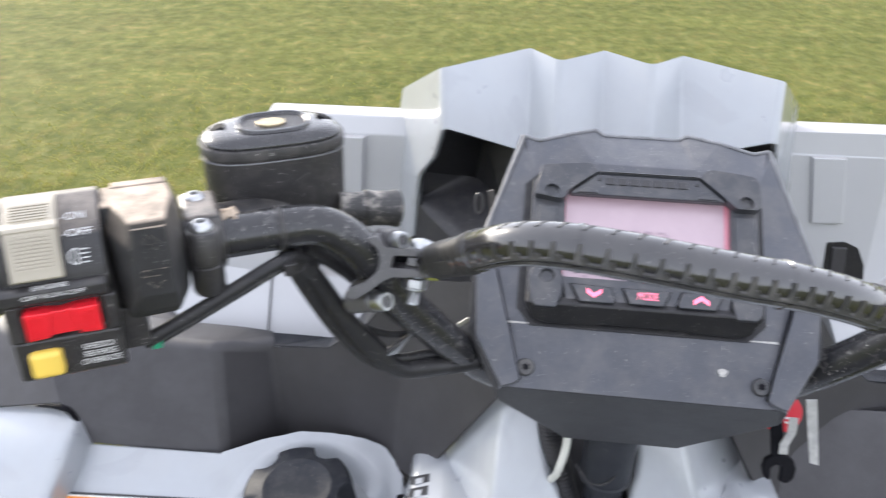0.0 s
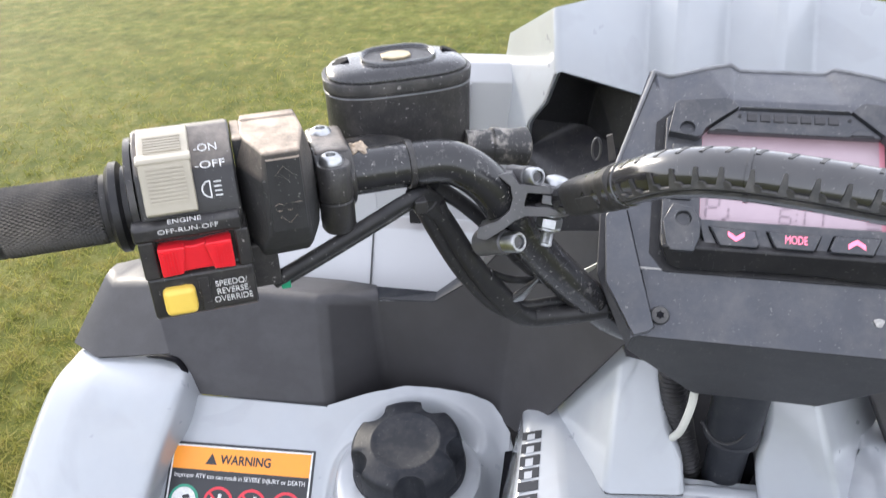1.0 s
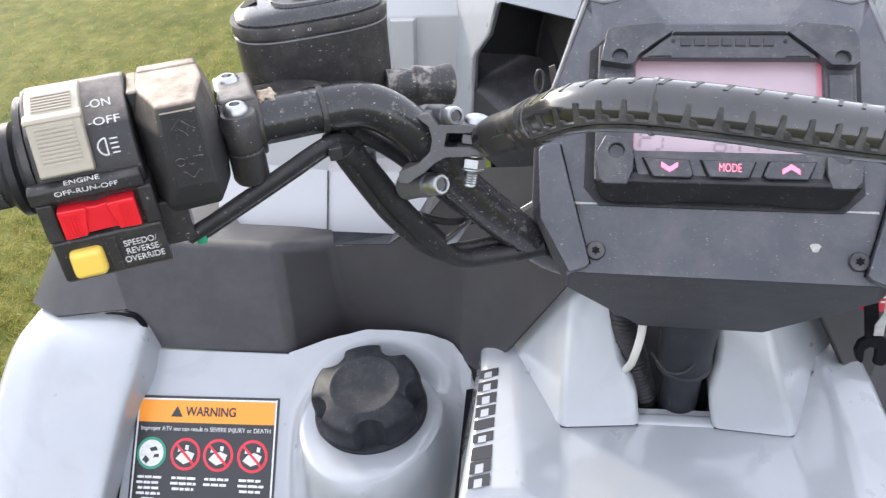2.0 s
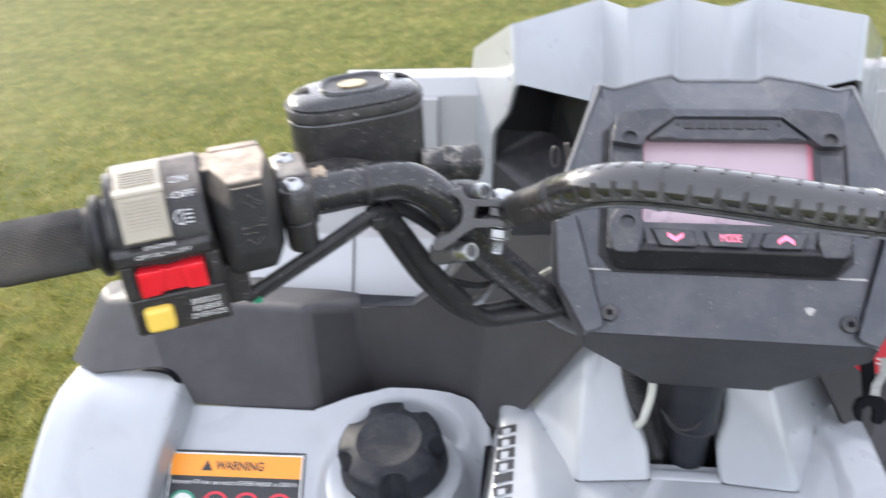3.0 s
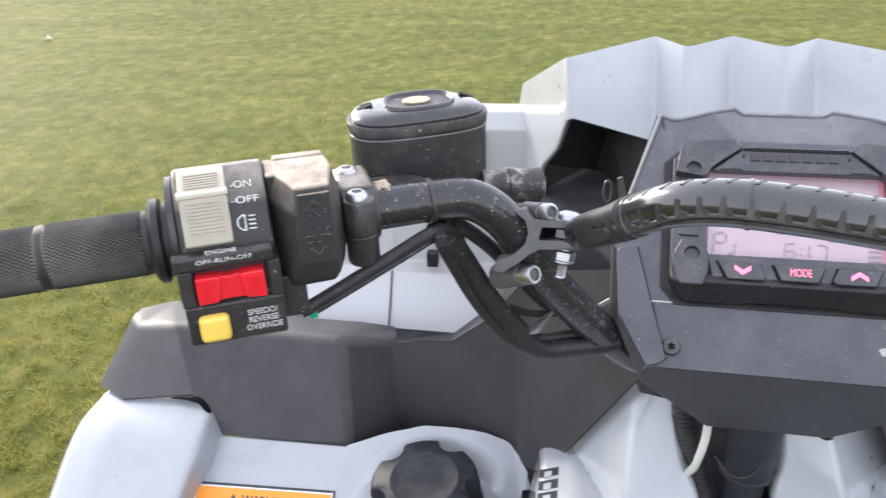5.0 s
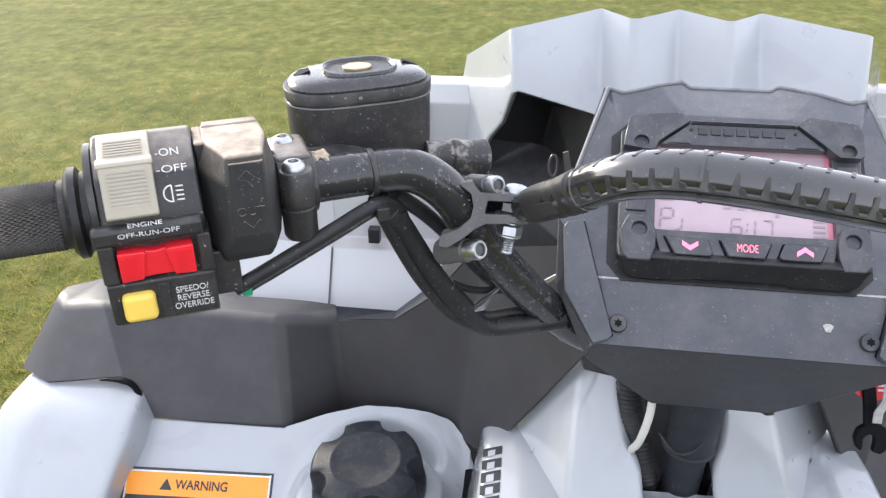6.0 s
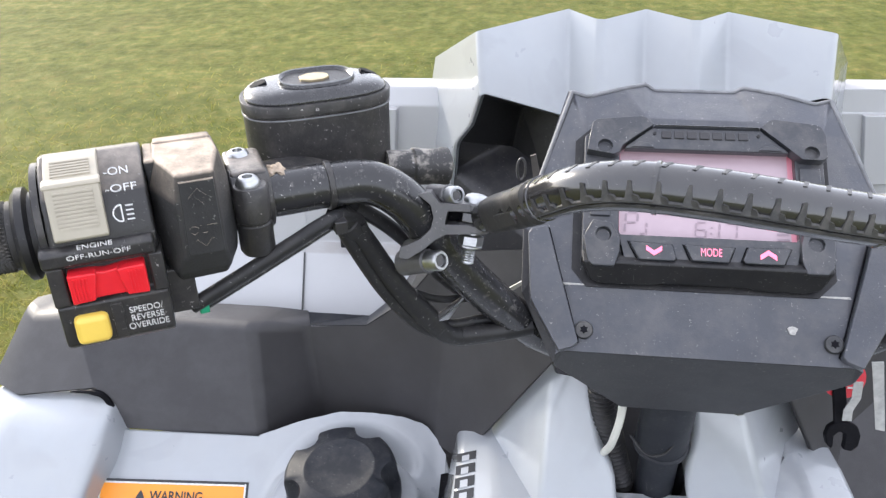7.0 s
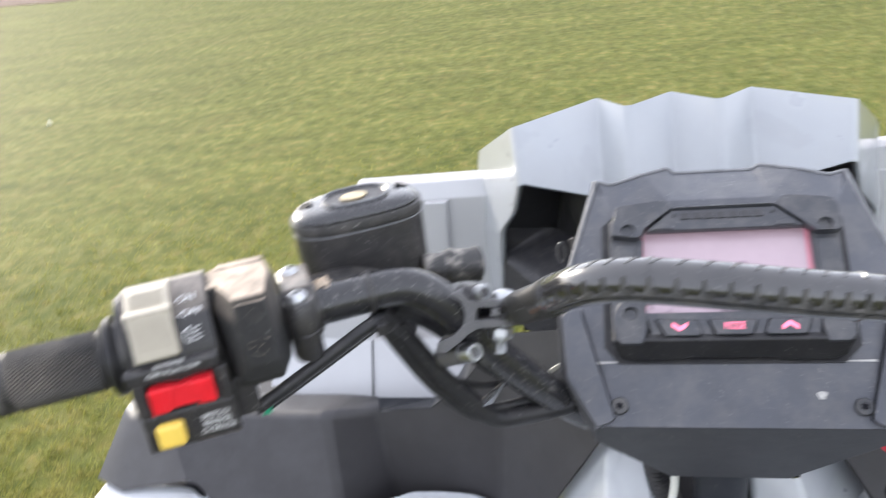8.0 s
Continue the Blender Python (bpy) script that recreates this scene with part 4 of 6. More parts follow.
def knurl(u0, u1, r, rows, cols):
    """A sleeve of small raised diamonds."""
    b = bmesh.new()
    for i in range(rows):
        for j in range(cols):
            a = 2 * math.pi * (j + 0.5 * (i % 2)) / cols
            da, du = math.pi / cols * 0.92, (u1 - u0) / rows * 0.92
            u = u0 + (u1 - u0) * (i + 0.5) / rows

            def at(aa, uu, rr):
                return ALONG @ Vector((rr * math.cos(aa), rr * math.sin(aa), uu))
            c = b.verts.new(at(a, u, r + 0.0006))
            e = [b.verts.new(at(a + x * da, u + y * du, r - 0.0001)) for x, y in ((1, 0), (0, 1), (-1, 0), (0, -1))]
            for k in range(4):
                b.faces.new((c, e[k], e[(k + 1) % 4]))
    return b


for u0, u1, rows, ring_u in ((-0.2390, -0.2265, 8, -0.2245), (-0.2225, -0.183, 26, -0.1805), (-0.178, -0.1375, 27, -0.1355)):
    ob = part("knurled_sleeve", knurl(u0, u1, 0.0148, rows, 56), GRIP, grip, smooth=False)
    ob["kind"] = "stuff"
    part("grip_ring", revolve(bmesh.new(), ALONG @ Matrix.Translation((0, 0, ring_u)), [(0.0142, -0.0016), (0.0150, -0.0012), (0.0150, 0.0012), (0.0142, 0.0016)], 40), BOOTM, grip)
for a, u0, u1 in ((2.02, -0.2355, -0.2300), (2.30, -0.2362, -0.2318), (2.55, -0.2350, -0.2305), (2.80, -0.2358, -0.2296)):
    m_g = ALONG @ Matrix.Rotation(a, 4, "Z") @ Matrix.Translation((0.0150, 0, 0))
    part("moulded_mark", box(bmesh.new(), m_g, -0.001, 0.0010, -0.0009, 0.0009, u0, u1), GRIP, grip, bevel=0.0003)
part("inner_flange", revolve(bmesh.new(), ALONG, [(0.012, -0.134), (0.0175, -0.134), (0.0200, -0.132), (0.0200, -0.129), (0.0175, -0.1275), (0.0175, -0.1235), (0.012, -0.1235)], 40), SKIRT, grip)

# switch housing, section in (v, w), run along u
SEC = axes((0, 0, 0), (0, 1, 0), (0, 0, 1))
HOUSE = BAR @ SEC


def run(bm, section, u0, u1):
    return prism(bm, HOUSE, section, u0, u1)


upper = [(0.018, 0.020), (0.012, 0.030), (0.002, 0.0325), (-0.010, 0.0295), (-0.020, 0.022), (-0.026, 0.010), (-0.0275, 0.001), (-0.026, -0.004), (0.014, -0.016)]
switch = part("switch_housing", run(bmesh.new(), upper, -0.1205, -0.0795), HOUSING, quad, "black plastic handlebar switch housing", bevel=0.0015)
part("end_disc", revolve(bmesh.new(), ALONG @ Matrix.Translation((0, 0.004, -0.1245)), [(0.022, 0), (0.0255, 0.0008), (0.0255, 0.0035), (0.022, 0.0042)], 40), BLACK, switch)
strip = [(0.0, 0.0025), (-0.0285, 0.0045), (-0.0315, 0.003), (-0.0315, -0.0030), (-0.028, -0.005), (0.0, -0.006)]
part("label_strip", run(bmesh.new(), strip, -0.1250, -0.0808), BLACK, switch, bevel=0.0013, segments=3)
part("lower_body", run(bmesh.new(), [(0.012, -0.004), (-0.0255, -0.004), (-0.0265, -0.021), (-0.0300, -0.0225), (-0.0300, -0.0415), (-0.027, -0.0445), (0.008, -0.040)], -0.1235, -0.0790), BLACK, switch, bevel=0.0012)
part("side_cheek", run(bmesh.new(), [(0.010, -0.004), (-0.0300, -0.004), (-0.0305, -0.022), (0.010, -0.022)], -0.0845, -0.0785), BLACK, switch, bevel=0.001)
part("side_cheek", run(bmesh.new(), [(0.010, -0.004), (-0.0300, -0.004), (-0.0305, -0.022), (0.010, -0.022)], -0.1240, -0.1175), BLACK, switch, bevel=0.001)


def ribbed(bm, u0, u1, p, q, out, n, k0, k1, depth=0.0006):
    """Fine ribs from p to q in the section, raised by out."""
    (v0, w0), (v1, w1) = p, q
    for i in range(n):
        t0, t1 = k0 + (k1 - k0) * i / n, k0 + (k1 - k0) * (i + 0.55) / n
        a = (v0 + (v1 - v0) * t0, w0 + (w1 - w0) * t0)
        c = (v0 + (v1 - v0) * t1, w0 + (w1 - w0) * t1)
        run(bm, [a, c, (c[0] + out[0] * depth, c[1] + out[1] * depth), (a[0] + out[0] * depth, a[1] + out[1] * depth)], u0, u1)


rock = part("light_switch", run(bmesh.new(), [(0.010, 0.0300), (0.000, 0.0338), (-0.0080, 0.0335), (-0.0195, 0.0292), (-0.0235, 0.0285), (-0.0312, 0.0085), (-0.0295, 0.0070), (-0.020, 0.008)], -0.1176, -0.0969), BEIGE, switch, "beige ribbed rocker switch", bevel=0.0008)
bm = bmesh.new()
ribbed(bm, -0.1148, -0.0998, (-0.0080, 0.0335), (-0.0195, 0.0292), (-0.35, 0.94), 6, 0.06, 0.86)
ribbed(bm, -0.1148, -0.0998, (-0.0235, 0.0285), (-0.0312, 0.0085), (-0.93, -0.36), 10, 0.08, 0.82)
part("switch_ribs", bm, BEIGE, rock, smooth=False)

part("rocker_ridge", run(bmesh.new(), [(-0.0175, 0.0299), (-0.0232, 0.0297), (-0.0243, 0.0280), (-0.0205, 0.0262)], -0.1184, -0.0963), BEIGE, rock, bevel=0.0008)
KILL = BAR @ axes((0, 0, 0), (1, 0, 0), (0, 0, 1))          # u, w, and towards the rider
kill = part("engine_switch", prism(bmesh.new(), KILL, [(-0.1165, -0.0070), (-0.1085, -0.0072), (-0.1020, -0.0082), (-0.0955, -0.0072), (-0.0862, -0.0068), (-0.0862, -0.0200), (-0.1020, -0.0198), (-0.1165, -0.0203)], 0.022, 0.0308), RED, switch, "red ribbed rocker switch", bevel=0.0008)
for s, uc in ((1, -0.1165), (-1, -0.0862)):
    part("rocker_wing", prism(bmesh.new(), KILL, [(uc, -0.0068), (uc + 0.0100 * s, -0.0070), (uc + 0.0112 * s, -0.0076), (uc + 0.0088 * s, -0.0198), (uc, -0.0203)], 0.028, 0.0330), RED, kill, bevel=0.0012, segments=3)
    bm = bmesh.new()
    for k in range(5):
        box(bm, KILL, *sorted((uc + s * (0.0014 + 0.0013 * k), uc + s * (0.0020 + 0.0013 * k))), -0.0188, -0.0086, 0.0328, 0.0335)
    part("switch_ribs", bm, RED, kill, smooth=False)
part("override_button", run(bmesh.new(), [(-0.026, -0.0265), (-0.0335, -0.0270), (-0.0350, -0.0395), (-0.026, -0.0405)], -0.1185, -0.1048), YELLOW, switch, "yellow push button", bevel=0.0026, segments=3)
part("button_well", run(bmesh.new(), [(-0.0298, -0.0245), (-0.0306, -0.0245), (-0.0306, -0.0415), (-0.0298, -0.0415)], -0.1030, -0.0985), BLACK, switch, bevel=0.0003)


def face(u, p, q, t, lift=0.0003):
    """A frame for print on the housing: x along the bar, y up the section from q to p."""
    (v0, w0), (v1, w1) = q, p
    up = Vector((0, v1 - v0, w1 - w0)).normalized()
    nrm = Vector((1, 0, 0)).cross(up)
    o = Vector((u, v0 + (v1 - v0) * t, w0 + (w1 - w0) * t)) + nrm * lift
    m = Matrix((Vector((1, 0, 0)), up, nrm)).transposed().to_4x4()
    m.translation = o
    return BAR @ m


lettering("switch_print", "-ON", face(-0.0904, (-0.010, 0.0295), (-0.020, 0.022), 0.72), 0.0052, WHITE, switch, 0.0095, 0.0001)
lettering("switch_print", "-OFF", face(-0.0895, (-0.010, 0.0295), (-0.020, 0.022), 0.06), 0.0050, WHITE, switch, 0.0122, 0.0001)
m_l = face(-0.0898, (-0.020, 0.022), (-0.026, 0.010), 0.30)
bm = bmesh.new()
pts_l = [(-0.001, -0.0035), (-0.001, 0.0035)] + [(-0.001 - 0.0035 * math.sin(a), 0.0035 * math.cos(a)) for a in (0.5, 1.05, 1.57, 2.09, 2.64)]
for a, b in zip(pts_l, pts_l[1:] + pts_l[:1]):
    d = Vector((b[0] - a[0], b[1] - a[1])).normalized() * 0.0003
    prism(bm, m_l, [(a[0] - d.y, a[1] + d.x), (a[0] + d.y, a[1] - d.x), (b[0] + d.y, b[1] - d.x), (b[0] - d.y, b[1] + d.x)], 0, 0.0002)
for k in range(4):
    box(bm, m_l, 0.0006, 0.0036, -0.0032 + 0.0019 * k, -0.0026 + 0.0019 * k, 0, 0.0002)
part("lamp_symbol", bm, WHITE, switch, smooth=False)
lettering("switch_print", "ENGINE", face(-0.1035, (-0.0290, 0.0046), (-0.0315, 0.0028), 0.6, 0.0005), 0.0030, WHITE, switch, 0.0135, 0.0001)
lettering("switch_print", "OFF-RUN-OFF", face(-0.1025, (-0.0315, 0.003), (-0.0315, -0.003), 0.62), 0.0030, WHITE, switch, 0.0245, 0.0001)
lettering("switch_print", "SPEEDO/\nREVERSE\nOVERRIDE", face(-0.0895, (-0.0300, -0.0225), (-0.0300, -0.0415), 0.44), 0.0042, WHITE, switch, 0.0165, 0.0001)

# rubber dimmer cover beside it
LEVELS = [([(-0.0770, -0.012), (-0.0780, 0.014), (-0.0480, 0.014), (-0.0500, -0.010), (-0.0530, -0.0200), (-0.0730, -0.0210)], -0.0250),
          ([(-0.0795, -0.012), (-0.0790, 0.014), (-0.0460, 0.014), (-0.0462, -0.012), (-0.0515, -0.0285), (-0.0735, -0.0290)], -0.0170),
          ([(-0.0800, -0.012), (-0.0790, 0.014), (-0.0455, 0.014), (-0.0453, -0.012), (-0.0522, -0.0332), (-0.0700, -0.0335)], -0.0080),
          ([(-0.0790, -0.012), (-0.0785, 0.014), (-0.0460, 0.014), (-0.0462, -0.012), (-0.0530, -0.0336), (-0.0695, -0.0338)], 0.0180),
          ([(-0.0758, -0.008), (-0.0745, 0.012), (-0.0500, 0.012), (-0.0488, -0.008), (-0.0530, -0.0322), (-0.0680, -0.0328)], 0.0300)]
bm = bmesh.new()
rings_h = [[bm.verts.new(bar_at(u, v, w)) for u, v in outl] for outl, w in LEVELS]
for a, b in zip(rings_h, rings_h[1:]):
    for k in range(6):
        bm.faces.new((a[k], a[(k + 1) % 6], b[(k + 1) % 6], b[k]))
bm.faces.new(rings_h[0][::-1])
bm.faces.new(rings_h[-1])
cover = part("dimmer_cover", bm, RUBBER, quad, "dusty black rubber switch cover", bevel=0.0016, segments=3, angle=12)
part("cover_flange", box(bmesh.new(), BAR, -0.0744, -0.0500, 0.0055, 0.0118, 0.0240, 0.0308), RUBBER, cover, bevel=0.0012, segments=3)
part("cover_flange", box(bmesh.new(), BAR, -0.0793, -0.0745, -0.0120, 0.0100, -0.0040, 0.0296), RUBBER, cover, bevel=0.0014, segments=3)
fr = BAR @ axes((-0.0607, -0.0337, 0.0101), (1, 0, 0), (0.02, 0.01, 1))
part("cover_plate", prism(bmesh.new(), fr, [(-0.0080, -0.0172), (0.0080, -0.0172), (0.0076, 0.0172), (-0.0072, 0.0172)], -0.003, 0.0003,
                           [(-0.0074, -0.0166), (0.0074, -0.0166), (0.0070, 0.0166), (-0.0066, 0.0166)]), RUBBER, cover, bevel=0.0003)
for y0, s in ((0.0095, 1), (-0.0100, -1)):
    bm = prism(bmesh.new(), fr, [(-0.0038, y0), (0.0, y0 + 0.0040 * s), (0.0038, y0), (0.0031, y0 - 0.0006 * s), (0.0, y0 + 0.0029 * s), (-0.0031, y0 - 0.0006 * s)], -0.001, 0.0007)
    part("moulded_arrow", bm, RUBBER, cover, smooth=False)
for word, y0 in (("IN", 0.0070), ("OUT", -0.0055)):
    lettering("moulded_text", word, fr @ Matrix.Translation((0.0, y0, 0.0003)), 0.0056, RUBBER, cover, 0.0, 0.0004)

# wiring under the switch
part("plug_block", box(bmesh.new(), BAR @ Matrix.Translation((-0.0745, -0.014, -0.030)), -0.006, 0.007, -0.008, 0.010, -0.010, 0.012), BLACK, switch, bevel=0.001)
part("green_seal", box(bmesh.new(), BAR @ Matrix.Translation((-0.0660, -0.0145, -0.0430)), -0.002, 0.0025, -0.003, 0.003, -0.003, 0.003), GREEN, switch, "green plug seal", bevel=0.0006)
wire = [bar_at(-0.071, -0.017, -0.041), bar_at(-0.064, -0.0175, -0.0375), bar_at(-0.045, -0.017, -0.029), bar_at(-0.022, -0.0155, -0.019), bar_at(-0.006, -0.0135, -0.0125), bar_at(0.004, -0.006, -0.014), bar_at(0.014, 0.002, -0.022)]
part("wiring", tube(bmesh.new(), wire, 0.0036, 12), CABLE, quad, "black sheathed wiring")
part("wiring", tube(bmesh.new(), [p + Vector((0.002, 0.004, -0.0045)) for p in wire[:-1]], 0.0016, 10), TUBE, quad, "black sheathed wiring")
for rr, pts in ((0.0060, [(-0.192, 0.374, 1.127), (-0.183, 0.384, 1.108), (-0.168, 0.394, 1.074), (-0.152, 0.403, 1.046), (-0.139, 0.411, 1.031), (-0.118, 0.418, 1.029), (-0.095, 0.425, 1.030)]),
                (0.0034, [(-0.193, 0.372, 1.126), (-0.1855, 0.381, 1.101), (-0.174, 0.391, 1.071), (-0.159, 0.400, 1.046), (-0.145, 0.408, 1.033), (-0.135, 0.414, 1.028)]),
                (0.0040, [(-0.185, 0.382, 1.126), (-0.172, 0.397, 1.108), (-0.158, 0.410, 1.086), (-0.146, 0.418, 1.066), (-0.132, 0.428, 1.048), (-0.110, 0.436, 1.036)]),
                (0.0030, [(-0.182, 0.380, 1.118), (-0.176, 0.388, 1.092), (-0.160, 0.399, 1.060), (-0.144, 0.409, 1.040), (-0.124, 0.420, 1.036), (-0.100, 0.430, 1.034)]),
                (0.0022, [(-0.166, 0.398, 1.070), (-0.150, 0.410, 1.056), (-0.134, 0.420, 1.050), (-0.112, 0.430, 1.046)])):
    part("sheathed_cable", tube(bmesh.new(), pts, rr, 14), CABLE, quad, "black sheathed cable")
for p, q, rr in (((-0.1625, 0.3975, 1.0640), (-0.1470, 0.4060, 1.0390), 0.0062), ((-0.1885, 0.3780, 1.1190), (-0.1855, 0.3815, 1.1125), 0.0064)):
    d = (Vector(q) - Vector(p)).length
    part("cable_sleeve", revolve(bmesh.new(), along(p, q), [(rr - 0.0008, 0), (rr, 0.0008), (rr, d - 0.0008), (rr - 0.0008, d)], 18), CABLE, quad, "black rubber sleeve")
part("cable_sleeve", rod(bmesh.new(), (-0.134, 0.413, 1.030), (-0.110, 0.417, 1.031), 0.0064, 0.0046), CABLE, quad, "black rubber sleeve")
for a, b in (((-0.148, 0.402, 1.048), (-0.120, 0.425, 1.060)), ((-0.146, 0.415, 1.066), (-0.125, 0.430, 1.052))):
    part("cable_tie", rod(bmesh.new(), a, b, 0.0016), BLACK, quad, "black cable")
part("bare_strap", facets([(-0.1470, 0.4000, 1.0470), (-0.1410, 0.4040, 1.0500), (-0.1320, 0.4130, 1.0560), (-0.1410, 0.4050, 1.0455)], [(0, 1, 2, 3)], 0.001), STEEL, quad, smooth=False)

part("bare_strap", facets([(-0.1109, 0.4550, 1.0309), (-0.1009, 0.4550, 1.0391), (-0.1004, 0.4550, 1.0423), (-0.1090, 0.4550, 1.0363)], [(0, 1, 2, 3)], 0.001), PALE, quad, "pale strap beside the steering column", smooth=False)

# -- brake reservoir and its clamp --
RES = axes((-0.2097, 0.4261, 1.125), (math.cos(radians(25.7)), math.sin(radians(25.7)), 0), (-math.sin(radians(25.7)), math.cos(radians(25.7)), 0))


def oval(a, b, back, n=48):
    """A rounded oblong, fuller at the back."""
    out = []
    for k in range(n):
        t = 2 * math.pi * k / n
        c, s = math.cos(t), math.sin(t)
        out.append((a * abs(c) ** 0.606 * (1 if c >= 0 else -1), (back if s > 0 else b) * abs(s) ** 0.893 * (1 if s >= 0 else -1)))
    return out


reservoir = part("brake_reservoir", loft(bmesh.new(), RES, [(oval(0.0352, 0.0175, 0.0265), -0.012), (oval(0.0372, 0.0190, 0.0285), 0.002), (oval(0.0378, 0.0194, 0.0291), 0.0372), (oval(0.0372, 0.0189, 0.0286), 0.0376), (oval(0.0372, 0.0189, 0.0286), 0.0384)]), TANKM, quad, "black dusty brake fluid reservoir")
part("reservoir_gasket", loft(bmesh.new(), RES, [(oval(0.0376, 0.0192, 0.0289), 0.0380), (oval(0.0383, 0.0197, 0.0296), 0.0384), (oval(0.0386, 0.0200, 0.0299), 0.0436), (oval(0.0383, 0.0198, 0.0297), 0.0440), (oval(0.0366, 0.0184, 0.0282), 0.0441)]), TANKM, reservoir)
lid = part("reservoir_lid", loft(bmesh.new(), RES, [(oval(0.0364, 0.0183, 0.0281), 0.0438), (oval(0.0366, 0.0185, 0.0283), 0.0446), (oval(0.0364, 0.0183, 0.0281), 0.0456), (oval(0.0356, 0.0178, 0.0274), 0.0466), (oval(0.0334, 0.0168, 0.0255), 0.0479), (oval(0.0292, 0.0156, 0.0222), 0.0490), (oval(0.0240, 0.0144, 0.0182), 0.0498), (oval(0.0188, 0.0128, 0.0140), 0.0501)]), LIDM, reservoir, "glossy black reservoir lid")
BOWL = RES @ Matrix.Translation((0.001, 0.001, 0.0500)) @ Matrix.Rotation(0.03, 4, "X")
part("lid_boss", loft(bmesh.new(), BOWL, [(oval(0.0200, 0.0138, 0.0148), -0.0012), (oval(0.0192, 0.0130, 0.0140), 0.0017), (oval(0.0187, 0.0126, 0.0136), 0.0020), (oval(0.0183, 0.0122, 0.0132), 0.0018), (oval(0.0172, 0.0112, 0.0122), 0.0005)]), LIDM, lid)
lip = oval(0.0187, 0.0126, 0.0136)
part("boss_lip", tube(bmesh.new(), [BOWL @ Vector((x, y, 0.0019)) for x, y in lip + lip[:1]], 0.0005, 6, 1, False), EDGE, lid, "pale worn lip of the hollow")
part("boss_floor", loft(bmesh.new(), BOWL, [(oval(0.0178, 0.0118, 0.0128), 0.0003), (oval(0.0178, 0.0118, 0.0128), 0.0007)]), TANKM, lid, "dusty hollow in the lid")
brass = [(0.0080 * math.cos(t), 0.0060 * math.sin(t)) for t in (math.pi * (k + 0.5) / 4 for k in range(8))]
part("brass_plug", prism(bmesh.new(), BOWL @ Matrix.Translation((-0.0012, 0, 0)), brass, 0.0005, 0.0019), BRASS, lid, "brass-coloured plug on the lid", bevel=0.0004)
seam_o = oval(0.0380, 0.0196, 0.0293)
part("joint_dust", tube(bmesh.new(), [RES @ Vector((x, y, 0.0369)) for x, y in seam_o + seam_o[:1]], 0.0004, 6, 1, False), EDGE, reservoir, "pale dust in the joint")
for x, y, lean in ((-0.0285, 0.0075, -0.36), (0.0295, 0.0078, 0.40)):
    pocket = RES @ Matrix.Translation((x, y, 0.0484)) @ Matrix.Rotation(lean, 4, "Y")
    part("screw_pocket", prism(bmesh.new(), pocket, [(-0.0045, -0.0030), (0.0048, -0.0040), (0.0052, 0.0020), (0.0, 0.0048), (-0.0040, 0.0020)], -0.0030, 0.0010), INNER, lid, "dark screw pocket in the lid", bevel=0.0006)
mc = bmesh.new()
revolve(mc, along((-0.1760, 0.4265, 1.1275), (-0.1433, 0.440, 1.1227)), [(0.0088, 0), (0.0092, 0.010), (0.0092, 0.0140), (0.0104, 0.0150), (0.0104, 0.0185), (0.0098, 0.0195), (0.0100, 0.030), (0.0108, 0.0320), (0.0106, 0.0345), (0.0080, 0.0360)], 28)
part("hose_banjo", mc, MUDDY, reservoir, "mud-spotted black rubber banjo boot")
part("cylinder_body", rod(bmesh.new(), bar_at(-0.035, 0.018, -0.004), RES @ Vector((0.020, 0.0, -0.002)), 0.0125), BLACK, reservoir)

clamp = part("lever_clamp", loft(bmesh.new(), HOUSE, [([(0.0145 * math.cos(t), 0.0145 * math.sin(t)) for t in (2 * math.pi * k / 32 for k in range(32))], -0.0455),
                                                  ([(0.0145 * math.cos(t), 0.0145 * math.sin(t)) for t in (2 * math.pi * k / 32 for k in range(32))], -0.0275)]), BLACK, quad, "black bar clamp", bevel=0.0012)
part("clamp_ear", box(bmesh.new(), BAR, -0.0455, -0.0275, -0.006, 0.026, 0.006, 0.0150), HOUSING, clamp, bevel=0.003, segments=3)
part("clamp_boss", revolve(bmesh.new(), BAR @ Matrix.Translation((-0.0375, -0.0125, -0.021)), [(0.0070, 0), (0.0080, 0.002), (0.0080, 0.015), (0.0074, 0.0155), (0.0074, 0.0165), (0.0080, 0.017), (0.0080, 0.032), (0.0072, 0.033)], 28), BLACK, clamp)
for v, w in ((-0.0112, 0.0118), (0.018, 0.0132)):
    part("clamp_bolt", revolve(bmesh.new(), BAR @ Matrix.Translation((-0.0380, v, w)), [(0.0056, 0), (0.0056, 0.0010), (0.0048, 0.0028), (0.0034, 0.0038), (0.0024, 0.0038), (0.0022, 0.0020)], 20), STEEL, clamp, "bright domed steel bolt")

lump = bmesh.new()
bmesh.ops.create_icosphere(lump, subdivisions=3, radius=1.0)
rnd = random.Random(4)
for v in lump.verts:
    k = 1 + 0.35 * math.sin(5 * v.co.x + 2) * math.cos(4 * v.co.y) + rnd.uniform(-0.12, 0.12)
    v.co = BAR @ Vector((-0.0235 + 0.0042 * v.co.x * k, 0.003 + 0.0060 * v.co.y * k, 0.0102 + 0.0026 * v.co.z * k))
part("mud_clump", lump, MUD, handlebar, "clump of dried brown mud")

# -- crossbar clamp: a forged fork on the bend of the bar --
YO = axes((-0.1268, 0.3870, 1.1153), (0.98, -0.03, -0.13), (0.02, 0.945, -0.31))
YK = YO @ axes((0, 0, 0), (1, 0, 0), (0, 0, 1))          # the same, its third axis towards the rider
